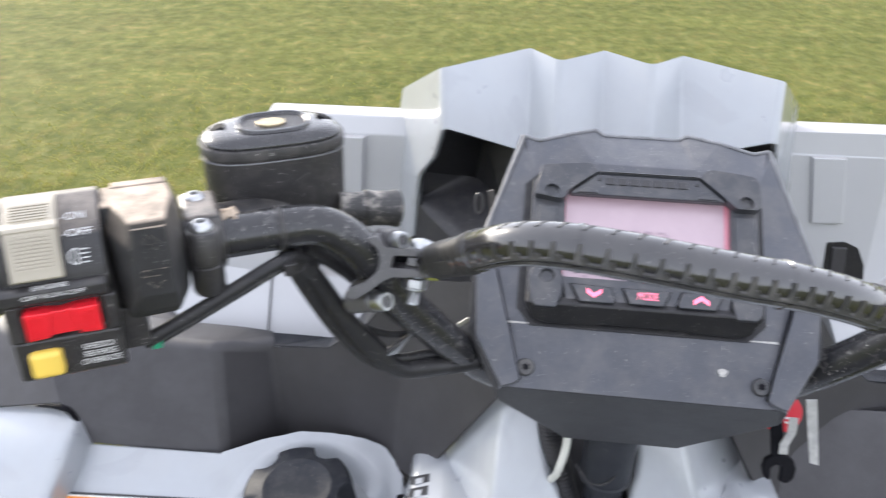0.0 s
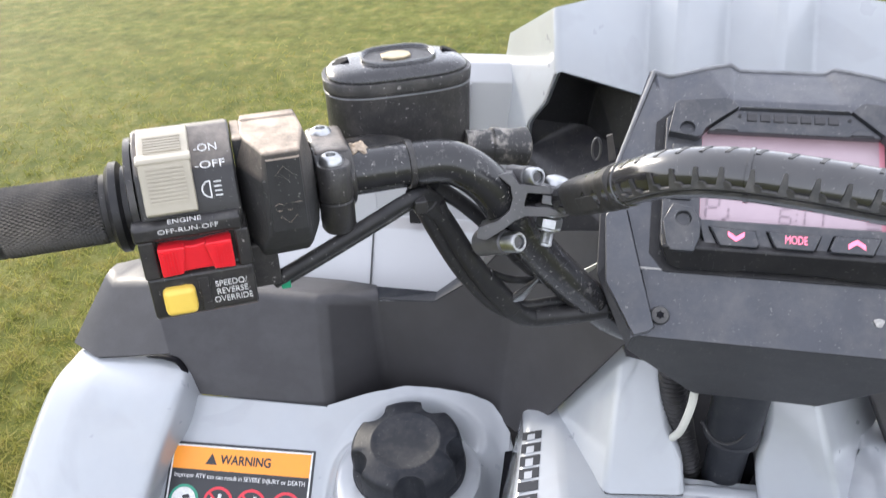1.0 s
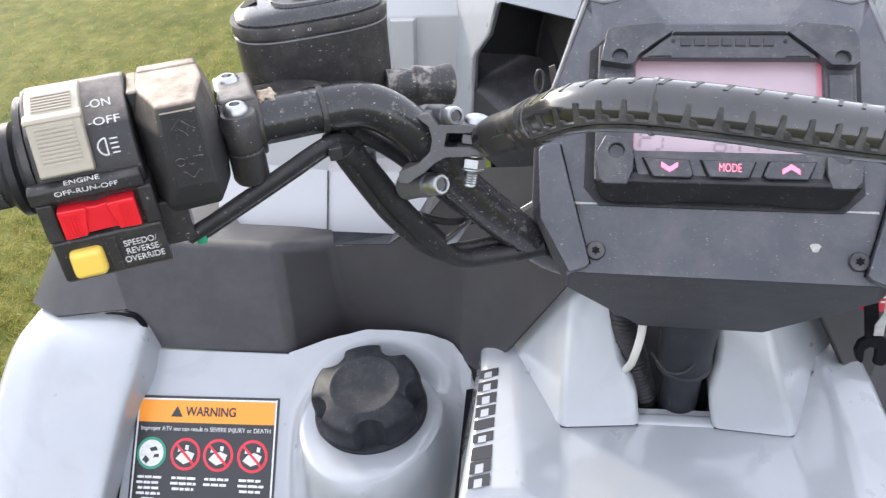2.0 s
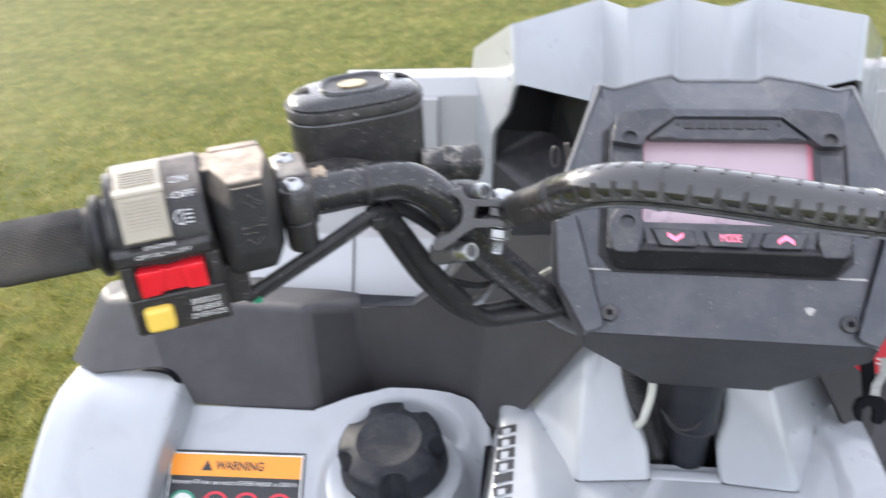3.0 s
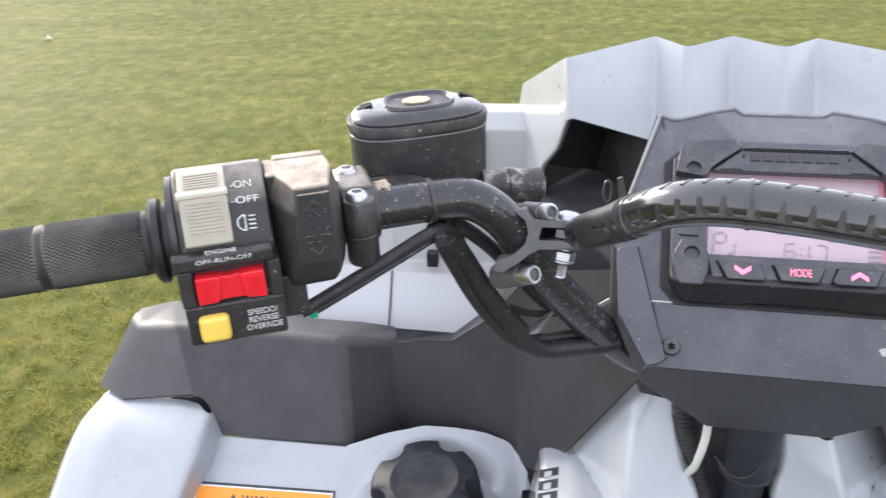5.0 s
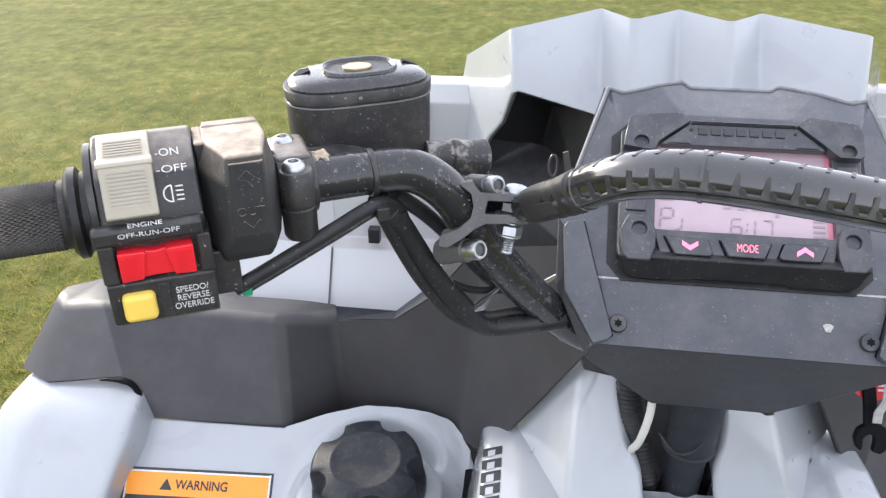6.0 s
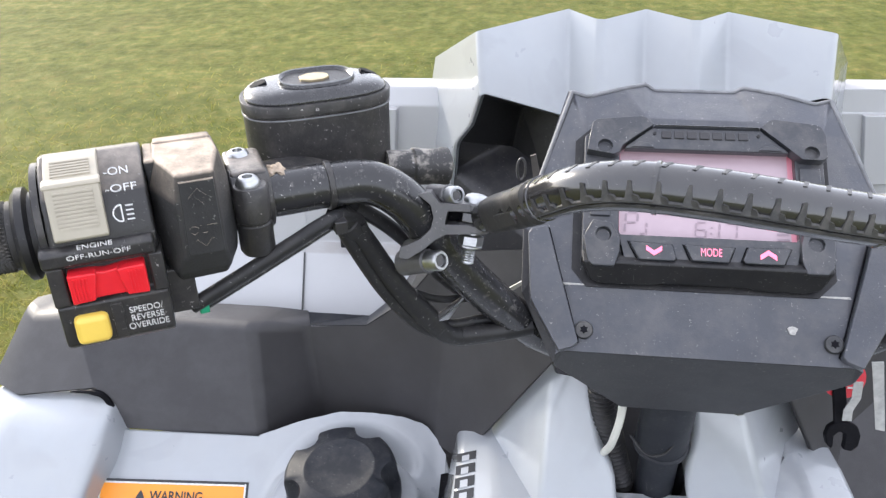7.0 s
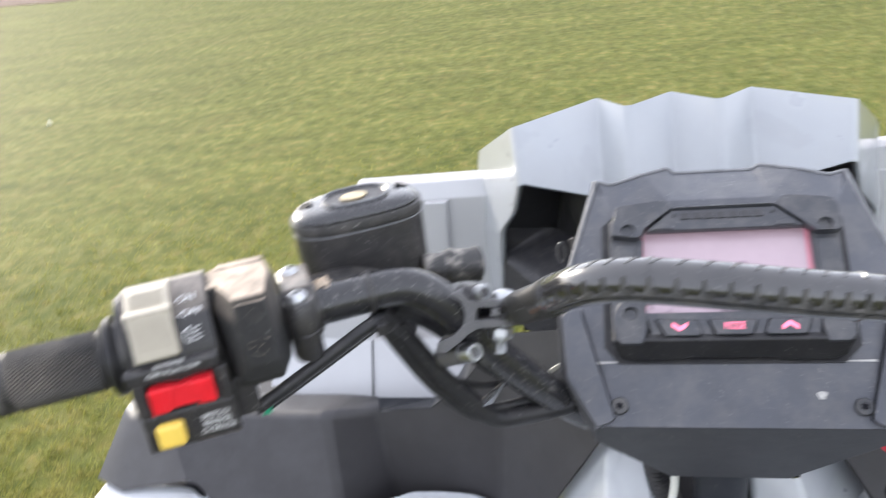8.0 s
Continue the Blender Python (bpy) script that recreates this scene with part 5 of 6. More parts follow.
fork = [(-0.0291, 0.0114), (-0.0225, 0.0133), (-0.0190, 0.0100), (-0.0172, 0.0086), (-0.0025, 0.0106), (-0.0018, 0.0066), (-0.0124, 0.0053), (-0.0130, 0.0046), (-0.0134, -0.0008), (-0.0129, -0.0014),
        (-0.0007, 0.0004), (0.0, -0.0042), (-0.0120, -0.0062), (-0.0170, -0.0098), (-0.0215, -0.0150), (-0.0290, -0.0215), (-0.0335, -0.0212), (-0.0335, -0.0160), (-0.0248, -0.0108), (-0.0201, -0.0049), (-0.0195, 0.0013), (-0.0218, 0.0071)]
yoke = part("crossbar_clamp", prism(bmesh.new(), YK, fork, -0.0100, 0.0085), FORGED, quad, "black forged crossbar clamp with a forked end", bevel=0.0013, segments=3)
for h0, h1 in ((0.0066, 0.0106), (-0.0040, 0.0004)):
    part("clamp_arm", revolve(bmesh.new(), YO, [(0.0076, h0), (0.0086, h0 + 0.0008), (0.0086, h1 - 0.0008), (0.0076, h1)], 32), FORGED, yoke)
part("clamp_cap", prism(bmesh.new(), YK, [(-0.0300, 0.0100), (-0.0240, 0.0125), (-0.0205, 0.0060), (-0.0200, -0.0045), (-0.0235, -0.0105), (-0.0300, -0.0165), (-0.0345, -0.0120), (-0.0350, 0.0040)], -0.0170, -0.0095), FORGED, yoke, bevel=0.0020, segments=3)
bolt = part("through_bolt", revolve(bmesh.new(), YO, [(0.0026, -0.0205), (0.0034, -0.0198)] + [(0.0034 - 0.0004 * (k % 2), -0.0194 + 0.0006 * k) for k in range(14)] + [(0.0034, 0.0105)], 18), STEEL, yoke, "bright steel bolt with nut")
part("nut", revolve(bmesh.new(), YO, [(0.0052, -0.0112), (0.0064, -0.0104), (0.0064, -0.0062), (0.0056, -0.0056)], 6), STEEL, bolt)
part("washer", revolve(bmesh.new(), YO, [(0.0056, -0.0120), (0.0062, -0.0116), (0.0062, -0.0110), (0.0052, -0.0104)], 24), STEEL, bolt)
part("bolt_head", revolve(bmesh.new(), YO, [(0.0062, 0.0106), (0.0062, 0.0126), (0.0052, 0.0140), (0.0030, 0.0148)], 24), STEEL, bolt)
part("clamp_web", prism(bmesh.new(), YK, [(-0.0135, -0.0020), (0.0, -0.0005), (0.0, 0.0072), (-0.0130, 0.0060)], -0.0098, -0.0060), INNER, yoke, smooth=False)
part("crossbar_lug", prism(bmesh.new(), YO, [(-0.006, -0.0070), (0.012, -0.0080), (0.012, 0.0075), (-0.006, 0.0060)], 0.0006, 0.0062), PADM, yoke, bevel=0.001)
for p, q, rb, rh in (((-0.1592, 0.388, 1.0917), (-0.1417, 0.374, 1.1011), 0.0062, 0.0052), ((-0.1453, 0.398, 1.1250), (-0.1341, 0.384, 1.1320), 0.0052, 0.0045)):
    m_s = along(p, q)
    d_s = (Vector(q) - Vector(p)).length
    part("bolt_boss", revolve(bmesh.new(), m_s, [(rb * 1.15, -0.004), (rb * 1.05, 0.003), (rb, 0.006), (rb, d_s * 0.60), (rb * 0.9, d_s * 0.63)], 24), FORGED, yoke)
    socket_bolt = part("socket_bolt", revolve(bmesh.new(), m_s, [(rh, d_s * 0.60), (rh, d_s * 0.95), (rh * 0.88, d_s), (rh * 0.66, d_s), (rh * 0.60, d_s - 0.0018)], 24), STEEL, yoke, "bright steel socket head bolt")
    part("hex_socket", revolve(bmesh.new(), m_s, [(rh * 0.56, d_s - 0.0022), (rh * 0.56, d_s - 0.0012)], 6), FORGED, socket_bolt, smooth=False)

# -- crossbar with its moulded pad, in front of the display --
path_c = [(-0.1210, 0.3840, 1.1210), (-0.1050, 0.3640, 1.1360), (-0.0940, 0.3480, 1.1485), (-0.0800, 0.3300, 1.1620), (-0.0610, 0.3200, 1.1680), (-0.0340, 0.3130, 1.1685), (-0.0080, 0.3110, 1.1655),
          (0.0150, 0.3130, 1.1610), (0.0370, 0.3170, 1.1560), (0.0580, 0.3220, 1.1490), (0.0750, 0.3300, 1.1405), (0.0950, 0.3500, 1.1280), (0.1150, 0.3700, 1.1150)]


def pad_r(t):
    d = abs(t - 0.5) * 2
    if d > 0.80:
        return 0.0096 - 0.0018 * (d - 0.80) / 0.20
    return 0.0096 if d > 0.62 else 0.0096 + 0.0004 * min(1, (0.62 - d) / 0.35)


crossbar = part("crossbar", tube(bmesh.new(), path_c, pad_r, 28, 10), PADM, quad, "black padded crossbar with moulded tread")
line = spline(path_c, 10)
n_l = len(line)


def pad_frame(t):
    x = min(max(t * (n_l - 1), 1.0), n_l - 2.001)
    i = int(x)
    p = line[i].lerp(line[i + 1], x - i)
    d0, d1 = (line[i + 1] - line[i - 1]).normalized(), (line[min(i + 2, n_l - 1)] - line[i]).normalized()
    return p, d0.lerp(d1, x - i).normalized()


for t in (0.165, 0.36, 0.64, 0.835):
    p, d = pad_frame(t)
    r = pad_r(t)
    wdt = 0.0016
    part("pad_ring", revolve(bmesh.new(), along(p - d * wdt / 2, p + d), [(r - 0.0006, -0.0006), (r + 0.0005, 0), (r + 0.0005, wdt), (r - 0.0006, wdt + 0.0006)], 28), PADM, crossbar)
bm = bmesh.new()


def pad_side(t):
    """Point, direction, side towards the rider and upward side at a place on the pad."""
    p, d = pad_frame(t)
    toward = Vector((-0.1, -1, 0.3))
    sd = (toward - d * toward.dot(d)).normalized()
    upv = d.cross(sd)
    return p, d, sd, (upv if upv.z > 0 else -upv)


def pad_boot(t0, t1, n=14):
    """The squarish moulded boot at an end of the pad, with shallow grooves round it."""
    b = bmesh.new()
    rings = []
    for i in range(n + 1):
        t = t0 + (t1 - t0) * i / n
        p, d, sd, upv = pad_side(t)
        r = 0.0086 + 0.0014 * i / n - (0.0006 if i in (6, 9, 12) else 0.0)
        r = r - 0.0025 if i in (0, n) else r
        rings.append([b.verts.new(p + (sd * math.copysign(abs(math.cos(a)) ** 0.6, math.cos(a)) + upv * math.copysign(abs(math.sin(a)) ** 0.6, math.sin(a))) * r) for a in (2 * math.pi * k / 28 for k in range(28))])
    for a, c in zip(rings, rings[1:]):
        for k in range(28):
            b.faces.new((a[k], a[(k + 1) % 28], c[(k + 1) % 28], c[k]))
    b.faces.new(rings[0][::-1])
    b.faces.new(rings[-1])
    return b


for t0, t1 in ((0.015, 0.165), (0.985, 0.835)):
    boot = part("crossbar_boot", pad_boot(t0, t1), BOOTM, crossbar, "dull black moulded rubber boot")
    p, d, sd, upv = pad_side(t0 * 0.55 + t1 * 0.45)
    plate = Matrix((d, upv, sd)).transposed().to_4x4()
    plate.translation = p
    part("boot_plate", box(bmesh.new(), plate, -0.0075, 0.0075, -0.0055, 0.0015, 0.006, 0.0097), BOOTM, boot, bevel=0.0006)


def pad_block(bm, t, corners, low, high):
    """A block on the pad between corners of (angle, way along)."""
    p, d, sd, upv = pad_side(t)
    r = pad_r(t)
    lo, hi = [], []
    for a, dd in corners:
        nrm = sd * math.cos(a) + upv * math.sin(a)
        lo.append(bm.verts.new(p + nrm * (r - low) + d * dd))
        hi.append(bm.verts.new(p + nrm * (r + high) + d * dd * 0.85))
    bm.faces.new(hi)
    for j in range(4):
        bm.faces.new((lo[j], lo[(j + 1) % 4], hi[(j + 1) % 4], hi[j]))


for k in range(22):
    t = 0.185 + 0.63 * k / 21
    pad_block(bm, t, ((-0.42, -0.0024), (-0.42, 0.0018), (0.34, 0.0004), (0.34, -0.0010)), 0.0008, 0.0013)
    pad_block(bm, t, ((-0.42, 0.0014), (-0.42, 0.0048), (-0.20, 0.0034), (-0.14, 0.0010)), 0.0008, 0.0011)
    pad_block(bm, t, ((1.05, -0.0006), (1.05, 0.0012), (1.50, 0.0040), (1.50, 0.0018)), 0.0008, 0.00035)
for a, lift in ((-0.42, 0.0008), (-0.72, 0.0004)):
    edge = []
    for k in range(60):
        p, d, sd, upv = pad_side(0.175 + 0.65 * k / 59)
        edge.append(p + (sd * math.cos(a) + upv * math.sin(a)) * (pad_r(0.175 + 0.65 * k / 59) + lift - 0.0006))
    tube(bm, edge, 0.0010, 8, 1, False)
part("pad_tread", bm, TREAD, crossbar, smooth=False)["kind"] = "stuff"

# -- instrument pod --
L = [(-0.078, 0.524, 1.1370), (-0.069, 0.524, 1.1345), (-0.0285, 0.5403, 1.1381), (-0.0223, 0.5413, 1.1356),       # top outline
     (-0.1035, 0.453, 1.0800), (-0.1025, 0.422, 1.0515), (-0.082, 0.406, 1.0130),                                 # side outline
     (-0.068, 0.502, 1.1220), (-0.074, 0.428, 1.0600), (-0.078, 0.398, 1.0300), (-0.037, 0.443, 0.9560),        # face corners
     (-0.026, 0.503, 1.1235), (-0.0895, 0.437, 1.0675),
     (-0.070, 0.560, 1.110), (-0.092, 0.500, 1.030), (-0.040, 0.500, 0.970), (-0.070, 0.56, 1.06),
     (-0.0785, 0.4260, 1.0570), (-0.0815, 0.3970, 1.0280), (-0.047, 0.527, 1.139)]
PODP = L + mirrored(L)
TOPS = {0: (-0.0778, 0.5208, 1.1383), 1: (-0.0682, 0.5212, 1.1351), 19: (-0.0466, 0.5262, 1.1394), 2: (-0.0315, 0.5368, 1.1388), 3: (-0.0262, 0.5370, 1.1352), 11: (-0.0322, 0.5077, 1.1272),
        20: (0.0781, 0.5274, 1.1344), 21: (0.0693, 0.5270, 1.1320), 39: (0.0481, 0.5301, 1.1366), 22: (0.0280, 0.5393, 1.1372), 23: (0.0233, 0.5391, 1.1342), 31: (0.0305, 0.5073, 1.1269)}
PODP = [TOPS.get(k, p) for k, p in enumerate(PODP)]          # the worn top edge is not quite even
R = len(L)
HALF = [(0, 1, 7), (1, 19, 11, 7), (19, 2, 11), (2, 3, 11), (0, 7, 8, 17, 12, 4), (4, 12, 5), (12, 17, 18, 6, 5), (17, 8, 9, 18), (18, 9, 6), (0, 4, 14, 13), (4, 5, 14), (5, 6, 14), (6, 10, 15, 14), (13, 14, 16), (14, 15, 16)]
# lower and side faces of the pod, coloured darker to paint in their shade
SHADED_FACES = [(12, 17, 18, 6, 5), (18, 9, 6), (4, 12, 5), (5, 6, 14), (6, 10, 15, 14), (4, 5, 14), (0, 4, 14, 13)]
HALF = [f for f in HALF if f not in SHADED_FACES]
SHADED_FACES += [tuple(i + R for i in f) for f in SHADED_FACES] + [(9, 9 + R, 6 + R, 10 + R, 10, 6), (10, 10 + R, 15 + R, 15)]
fcs = HALF + [tuple(i + R for i in f) for f in HALF]
fcs += [(3, 3 + R, 11 + R, 11), (7, 11, 11 + R, 7 + R, 8 + R, 8), (8, 8 + R, 9 + R, 9),
        (15, 15 + R, 16 + R, 16), (13, 16, 16 + R, 13 + R), (0, 13, 13 + R, R, 1 + R, 19 + R, 2 + R, 3 + R, 3, 2, 19, 1)]
pod = part("instrument_pod", facets(PODP, fcs), POD, quad, "slate grey plastic instrument pod with white scuffs", bevel=0.0016, segments=3, angle=6)
# rim lighter than the pod: wear, plus the sky's glint painted in
edge_line = [PODP[k] for k in (4, 0, 1, 19, 2, 3, 3 + R, 2 + R, 19 + R, 1 + R, R, 4 + R)]
part("worn_glint_rim", tube(bmesh.new(), filleted(edge_line, [0.12] + [0.28] * 8 + [0.12]), 0.0013, 8, 1, False), EDGE, pod, "worn rim of the pod with its sky glint painted in")
part("shaded_lower_shell", facets(PODP, SHADED_FACES, 0.002), NEAR_BLACK, pod, "lower faces of the pod, shade painted in as near-black", bevel=0.0022, segments=3, angle=9)

PF = axes((0, 0.424, 1.069), (1, 0, 0), (0, 0.766, 0.643))


def holed(m, outline, at, r, lo, hi, depth, n=24):
    """A plate with a round pocket in its upper face."""
    bm = bmesh.new()
    rim = [(at[0] + r * math.cos(2 * math.pi * k / n), at[1] + r * math.sin(2 * math.pi * k / n)) for k in range(n)]
    a, b_, c, d = [[bm.verts.new(m @ Vector((x, y, h))) for x, y in o] for o, h in ((outline, lo), (outline, hi), (rim, hi), (rim, hi - depth))]
    edges = []
    for o in (b_, c):
        edges += [bm.edges.new((o[k], o[(k + 1) % len(o)])) for k in range(len(o))]
    bmesh.ops.triangle_fill(bm, edges=edges, use_beauty=True)
    for p, q in ((a, b_), (c, d)):
        for k in range(len(p)):
            bm.faces.new((p[k], p[(k + 1) % len(p)], q[(k + 1) % len(p)], q[k]))
    bm.faces.new(a)
    bm.faces.new(d)
    return bm


outer_b = [(-0.062, -0.002), (0.056, -0.002), (0.0650, 0.006), (0.0650, 0.083), (0.056, 0.090), (-0.061, 0.090), (-0.0695, 0.083), (-0.0695, 0.006)]
inner_b = [(-0.0475, 0.0208), (0.0470, 0.0208), (0.0490, 0.0225), (0.0490, 0.076), (0.0480, 0.0775), (-0.0480, 0.0775), (-0.0490, 0.076), (-0.0490, 0.0225)]
bezel = part("display_bezel", frame_plate(bmesh.new(), PF, outer_b, inner_b, -0.0100, 0.0), BEZEL, pod, "dark plastic display bezel", bevel=0.0012)
part("bezel_pocket", frame_plate(bmesh.new(), PF, [(-0.066, -0.008), (0.060, -0.008), (0.0700, 0.002), (0.0700, 0.084), (0.060, 0.0935), (-0.065, 0.0935), (-0.0745, 0.084), (-0.0745, 0.002)], inner_b, -0.0105, -0.0088), SKIRT, pod, "dark groove round the display", smooth=False)
part("display_glass", box(bmesh.new(), PF, -0.0500, 0.0500, 0.0200, 0.0785, -0.0085, -0.0050), LCD, pod, "pink backlit liquid crystal display", smooth=False)
part("backlight_edge", box(bmesh.new(), PF, -0.0500, -0.0484, 0.0205, 0.0785, -0.0049, -0.0047), LCD_EDGE, pod, smooth=False)
part("backlight_edge", box(bmesh.new(), PF, 0.0462, 0.0500, 0.0205, 0.0785, -0.0049, -0.0047), LCD_EDGE, pod, smooth=False)
LC = PF @ Matrix.Translation((0, 0, -0.0046))
SEGMENTS = {"a": (0, 1, 1, 1), "b": (1, 1, 1, 0.5), "c": (1, 0.5, 1, 0), "d": (0, 0, 1, 0), "e": (0, 0.5, 0, 0), "f": (0, 1, 0, 0.5), "g": (0, 0.5, 1, 0.5)}


def digit(name, lit, x, y, w, h, t=0.0009):
    """A slanted digit of bars, its lower left corner at x, y."""
    bm = bmesh.new()
    for key in lit:
        x0, y0, x1, y1 = SEGMENTS[key]
        a, b = Vector((x + x0 * w + y0 * h * 0.08, y + y0 * h)), Vector((x + x1 * w + y1 * h * 0.08, y + y1 * h))
        d = (b - a).normalized()
        a, b, e = a + d * t * 0.7, b - d * t * 0.7, Vector((-d.y, d.x)) * t / 2
        prism(bm, LC, [(p.x, p.y) for p in (a + e, a - e, b - e, b + e)], 0, 0.0001)
    return part(name, bm, INK, pod, smooth=False)


digit("gear_digit", "abefg", -0.0455, 0.0240, 0.0066, 0.0128, 0.0013)
digit("gear_digit", "bcd", -0.0375, 0.0236, 0.0040, 0.0075, 0.0011)
digit("clock_digit", "acdefg", -0.0062, 0.0232, 0.0058, 0.0090)
digit("clock_digit", "bc", 0.0010, 0.0232, 0.0058, 0.0090)
digit("clock_digit", "abc", 0.0106, 0.0232, 0.0058, 0.0090)
bars("clock_colon", LC, [(0.0022, 0.0032, 0.0252, 0.0262), (0.0026, 0.0036, 0.0288, 0.0298)], INK, pod, 0.0001)
for x0 in (-0.0110, -0.0030, 0.0050):
    digit("speed_digit", "abcdg", x0, 0.0385, 0.0060, 0.0160, 0.0013)
for x0, x1, y0, y1 in [(-0.0455, -0.0380, 0.0415, 0.0428), (0.0185, 0.0205, 0.0345, 0.0365)] + [(0.0385, 0.0450, 0.0230 + 0.0032 * k, 0.0244 + 0.0032 * k) for k in range(5)]:
    bars("display_segment", LC, [(x0, x1, y0, y1)], INK, pod, 0.0001)

LUGS = (([(-0.0683, 0.0708), (-0.0674, 0.0780), (-0.0655, 0.0895), (-0.0630, 0.0915), (-0.0370, 0.0945), (-0.0345, 0.0935), (-0.0300, 0.0890), (-0.0410, 0.0805), (-0.0480, 0.0745), (-0.0500, 0.0700), (-0.0530, 0.0685)], (-0.0580, 0.0739)),
        ([(0.0298, 0.0886), (0.0346, 0.0932), (0.0370, 0.0942), (0.0605, 0.0915), (0.0630, 0.0902), (0.0655, 0.0849), (0.0656, 0.0712), (0.0630, 0.0690), (0.0517, 0.0690), (0.0478, 0.0728), (0.0410, 0.0790)], (0.0571, 0.0733)),
        ([(-0.0690, 0.0170), (-0.0668, 0.0030), (-0.0640, -0.0005), (-0.0520, -0.0005), (-0.0490, 0.0080), (-0.0488, 0.0165), (-0.0536, 0.0258), (-0.0640, 0.0272)], (-0.0580, 0.0185)),
        ([(0.0660, 0.0190), (0.0645, 0.0040), (0.0610, 0.0000), (0.0500, 0.0000), (0.0478, 0.0080), (0.0478, 0.0165), (0.0502, 0.0252), (0.0625, 0.0268)], (0.0560, 0.0178)))
for outline, at in LUGS:
    part("bezel_lug", holed(PF, outline, at, 0.0041, -0.002, 0.0060, 0.0032), BEZEL, bezel, bevel=0.0009, angle=50)
for s in (1, -1):
    part("bezel_tooth", box(bmesh.new(), PF, *sorted((-0.0640 * s - 0.0015, -0.0525 * s - 0.0015)), 0.0315, 0.0660, -0.001, 0.0015), BEZEL, bezel, bevel=0.0008)
bridge = part("bezel_bridge", prism(bmesh.new(), PF, [(-0.0470, 0.0735), (0.0455, 0.0735), (0.0445, 0.0752), (0.0288, 0.0892), (-0.0294, 0.0892), (-0.0460, 0.0752)], -0.001, 0.0040), BEZEL, bezel, bevel=0.0010)
for s in (1, -1):
    part("bridge_tab", prism(bmesh.new(), PF, [(x * s - 0.0008, y) for x, y in ((-0.0425, 0.0742), (-0.0290, 0.0742), (-0.0320, 0.0772), (-0.0372, 0.0782))], 0.003, 0.0052), BEZEL, bridge, bevel=0.0007)
    part("bridge_rivet", revolve(bmesh.new(), PF @ Matrix.Translation((-0.0292 * s - 0.0004, 0.0838, 0.0039)), [(0.0011, 0), (0.0010, 0.0006)], 14), SKIRT, bridge, smooth=False)
for k in range(7):
    part("moulded_mark", box(bmesh.new(), PF @ Matrix.Translation((-0.0258 + 0.0072 * k, 0.0806, 0.0039)), 0.0, 0.0056, 0.0, 0.0048, 0.0, 0.0010), FAIR, bridge, bevel=0.0005)
part("bezel_ridge", prism(bmesh.new(), PF, [(-0.0305, 0.0868), (0.0300, 0.0868), (0.0288, 0.0898), (-0.0294, 0.0898)], 0.003, 0.0058, [(-0.0300, 0.0878), (0.0295, 0.0878), (0.0288, 0.0890), (-0.0294, 0.0890)]), BEZEL, bezel, bevel=0.0006)
part("button_panel", prism(bmesh.new(), PF, [(-0.0455, 0.0010), (0.0455, 0.0010), (0.0500, 0.0200), (-0.0500, 0.0200)], -0.001, 0.0030), BEZEL, bezel, bevel=0.0010)
part("bezel_skirt", prism(bmesh.new(), axes((0, 0.424, 1.069), (1, 0, 0), (0, -0.1, 1)), [(-0.058, -0.0095), (-0.030, -0.0095), (-0.026, -0.0078), (0.022, -0.0078), (0.026, -0.0095), (0.053, -0.0095), (0.0600, -0.0070), (0.0650, 0.006), (-0.0695, 0.006), (-0.0645, -0.0070)], -0.014, 0.0022), SKIRT, bezel, bevel=0.0014)
BUTTONS = ([(-0.0440, 0.0148), (-0.0205, 0.0140), (-0.0182, 0.0062), (-0.0195, 0.0042), (-0.0385, 0.0042)], [(-0.0140, 0.0142), (0.0132, 0.0138), (0.0094, 0.0046), (-0.0100, 0.0048)],
           [(0.0200, 0.0142), (0.0430, 0.0144), (0.0385, 0.0046), (0.0185, 0.0046), (0.0168, 0.0064)])
for k, (x, outline) in enumerate(zip((-0.0304, 0.0002, 0.0303), BUTTONS)):
    grown = [(x + (px_ - x) * 1.06, 0.0094 + (py_ - 0.0094) * 1.18) for px_, py_ in outline]
    part("button_gap", prism(bmesh.new(), PF, grown, 0.0025, 0.0032), INNER, bezel, smooth=False)
    b = part("push_button", prism(bmesh.new(), PF, outline, 0.0028, 0.0060), BEZEL, bezel, "dark push button with a lit symbol", bevel=0.0009)
    mm = PF @ Matrix.Translation((x, 0.0098, 0.0061))
    if k == 1:
        lettering("lit_symbol", "MODE", mm, 0.0066, PINK, b, 0.0112, 0.0001)
    else:
        s = -1 if k == 0 else 1
        part("lit_symbol", prism(bmesh.new(), mm, [(-0.0043, -0.0028 * s), (-0.0043, 0.0000 * s), (0, 0.0030 * s), (0.0043, 0.0000 * s), (0.0043, -0.0028 * s), (0, 0.0002 * s)], 0, 0.0002), PINK, b, "glowing pink arrow", smooth=False)

PAN = axes((0, 0.398, 1.030), (1, 0, 0), (0, 0.707, 0.707))
WING = [(-0.1000, 0.0660), (-0.0980, 0.0690), (-0.0900, 0.0710), (-0.0885, 0.0700), (-0.0835, 0.0527), (-0.0695, 0.0045), (-0.0720, 0.0020), (-0.0800, -0.0010), (-0.0970, 0.0278)]
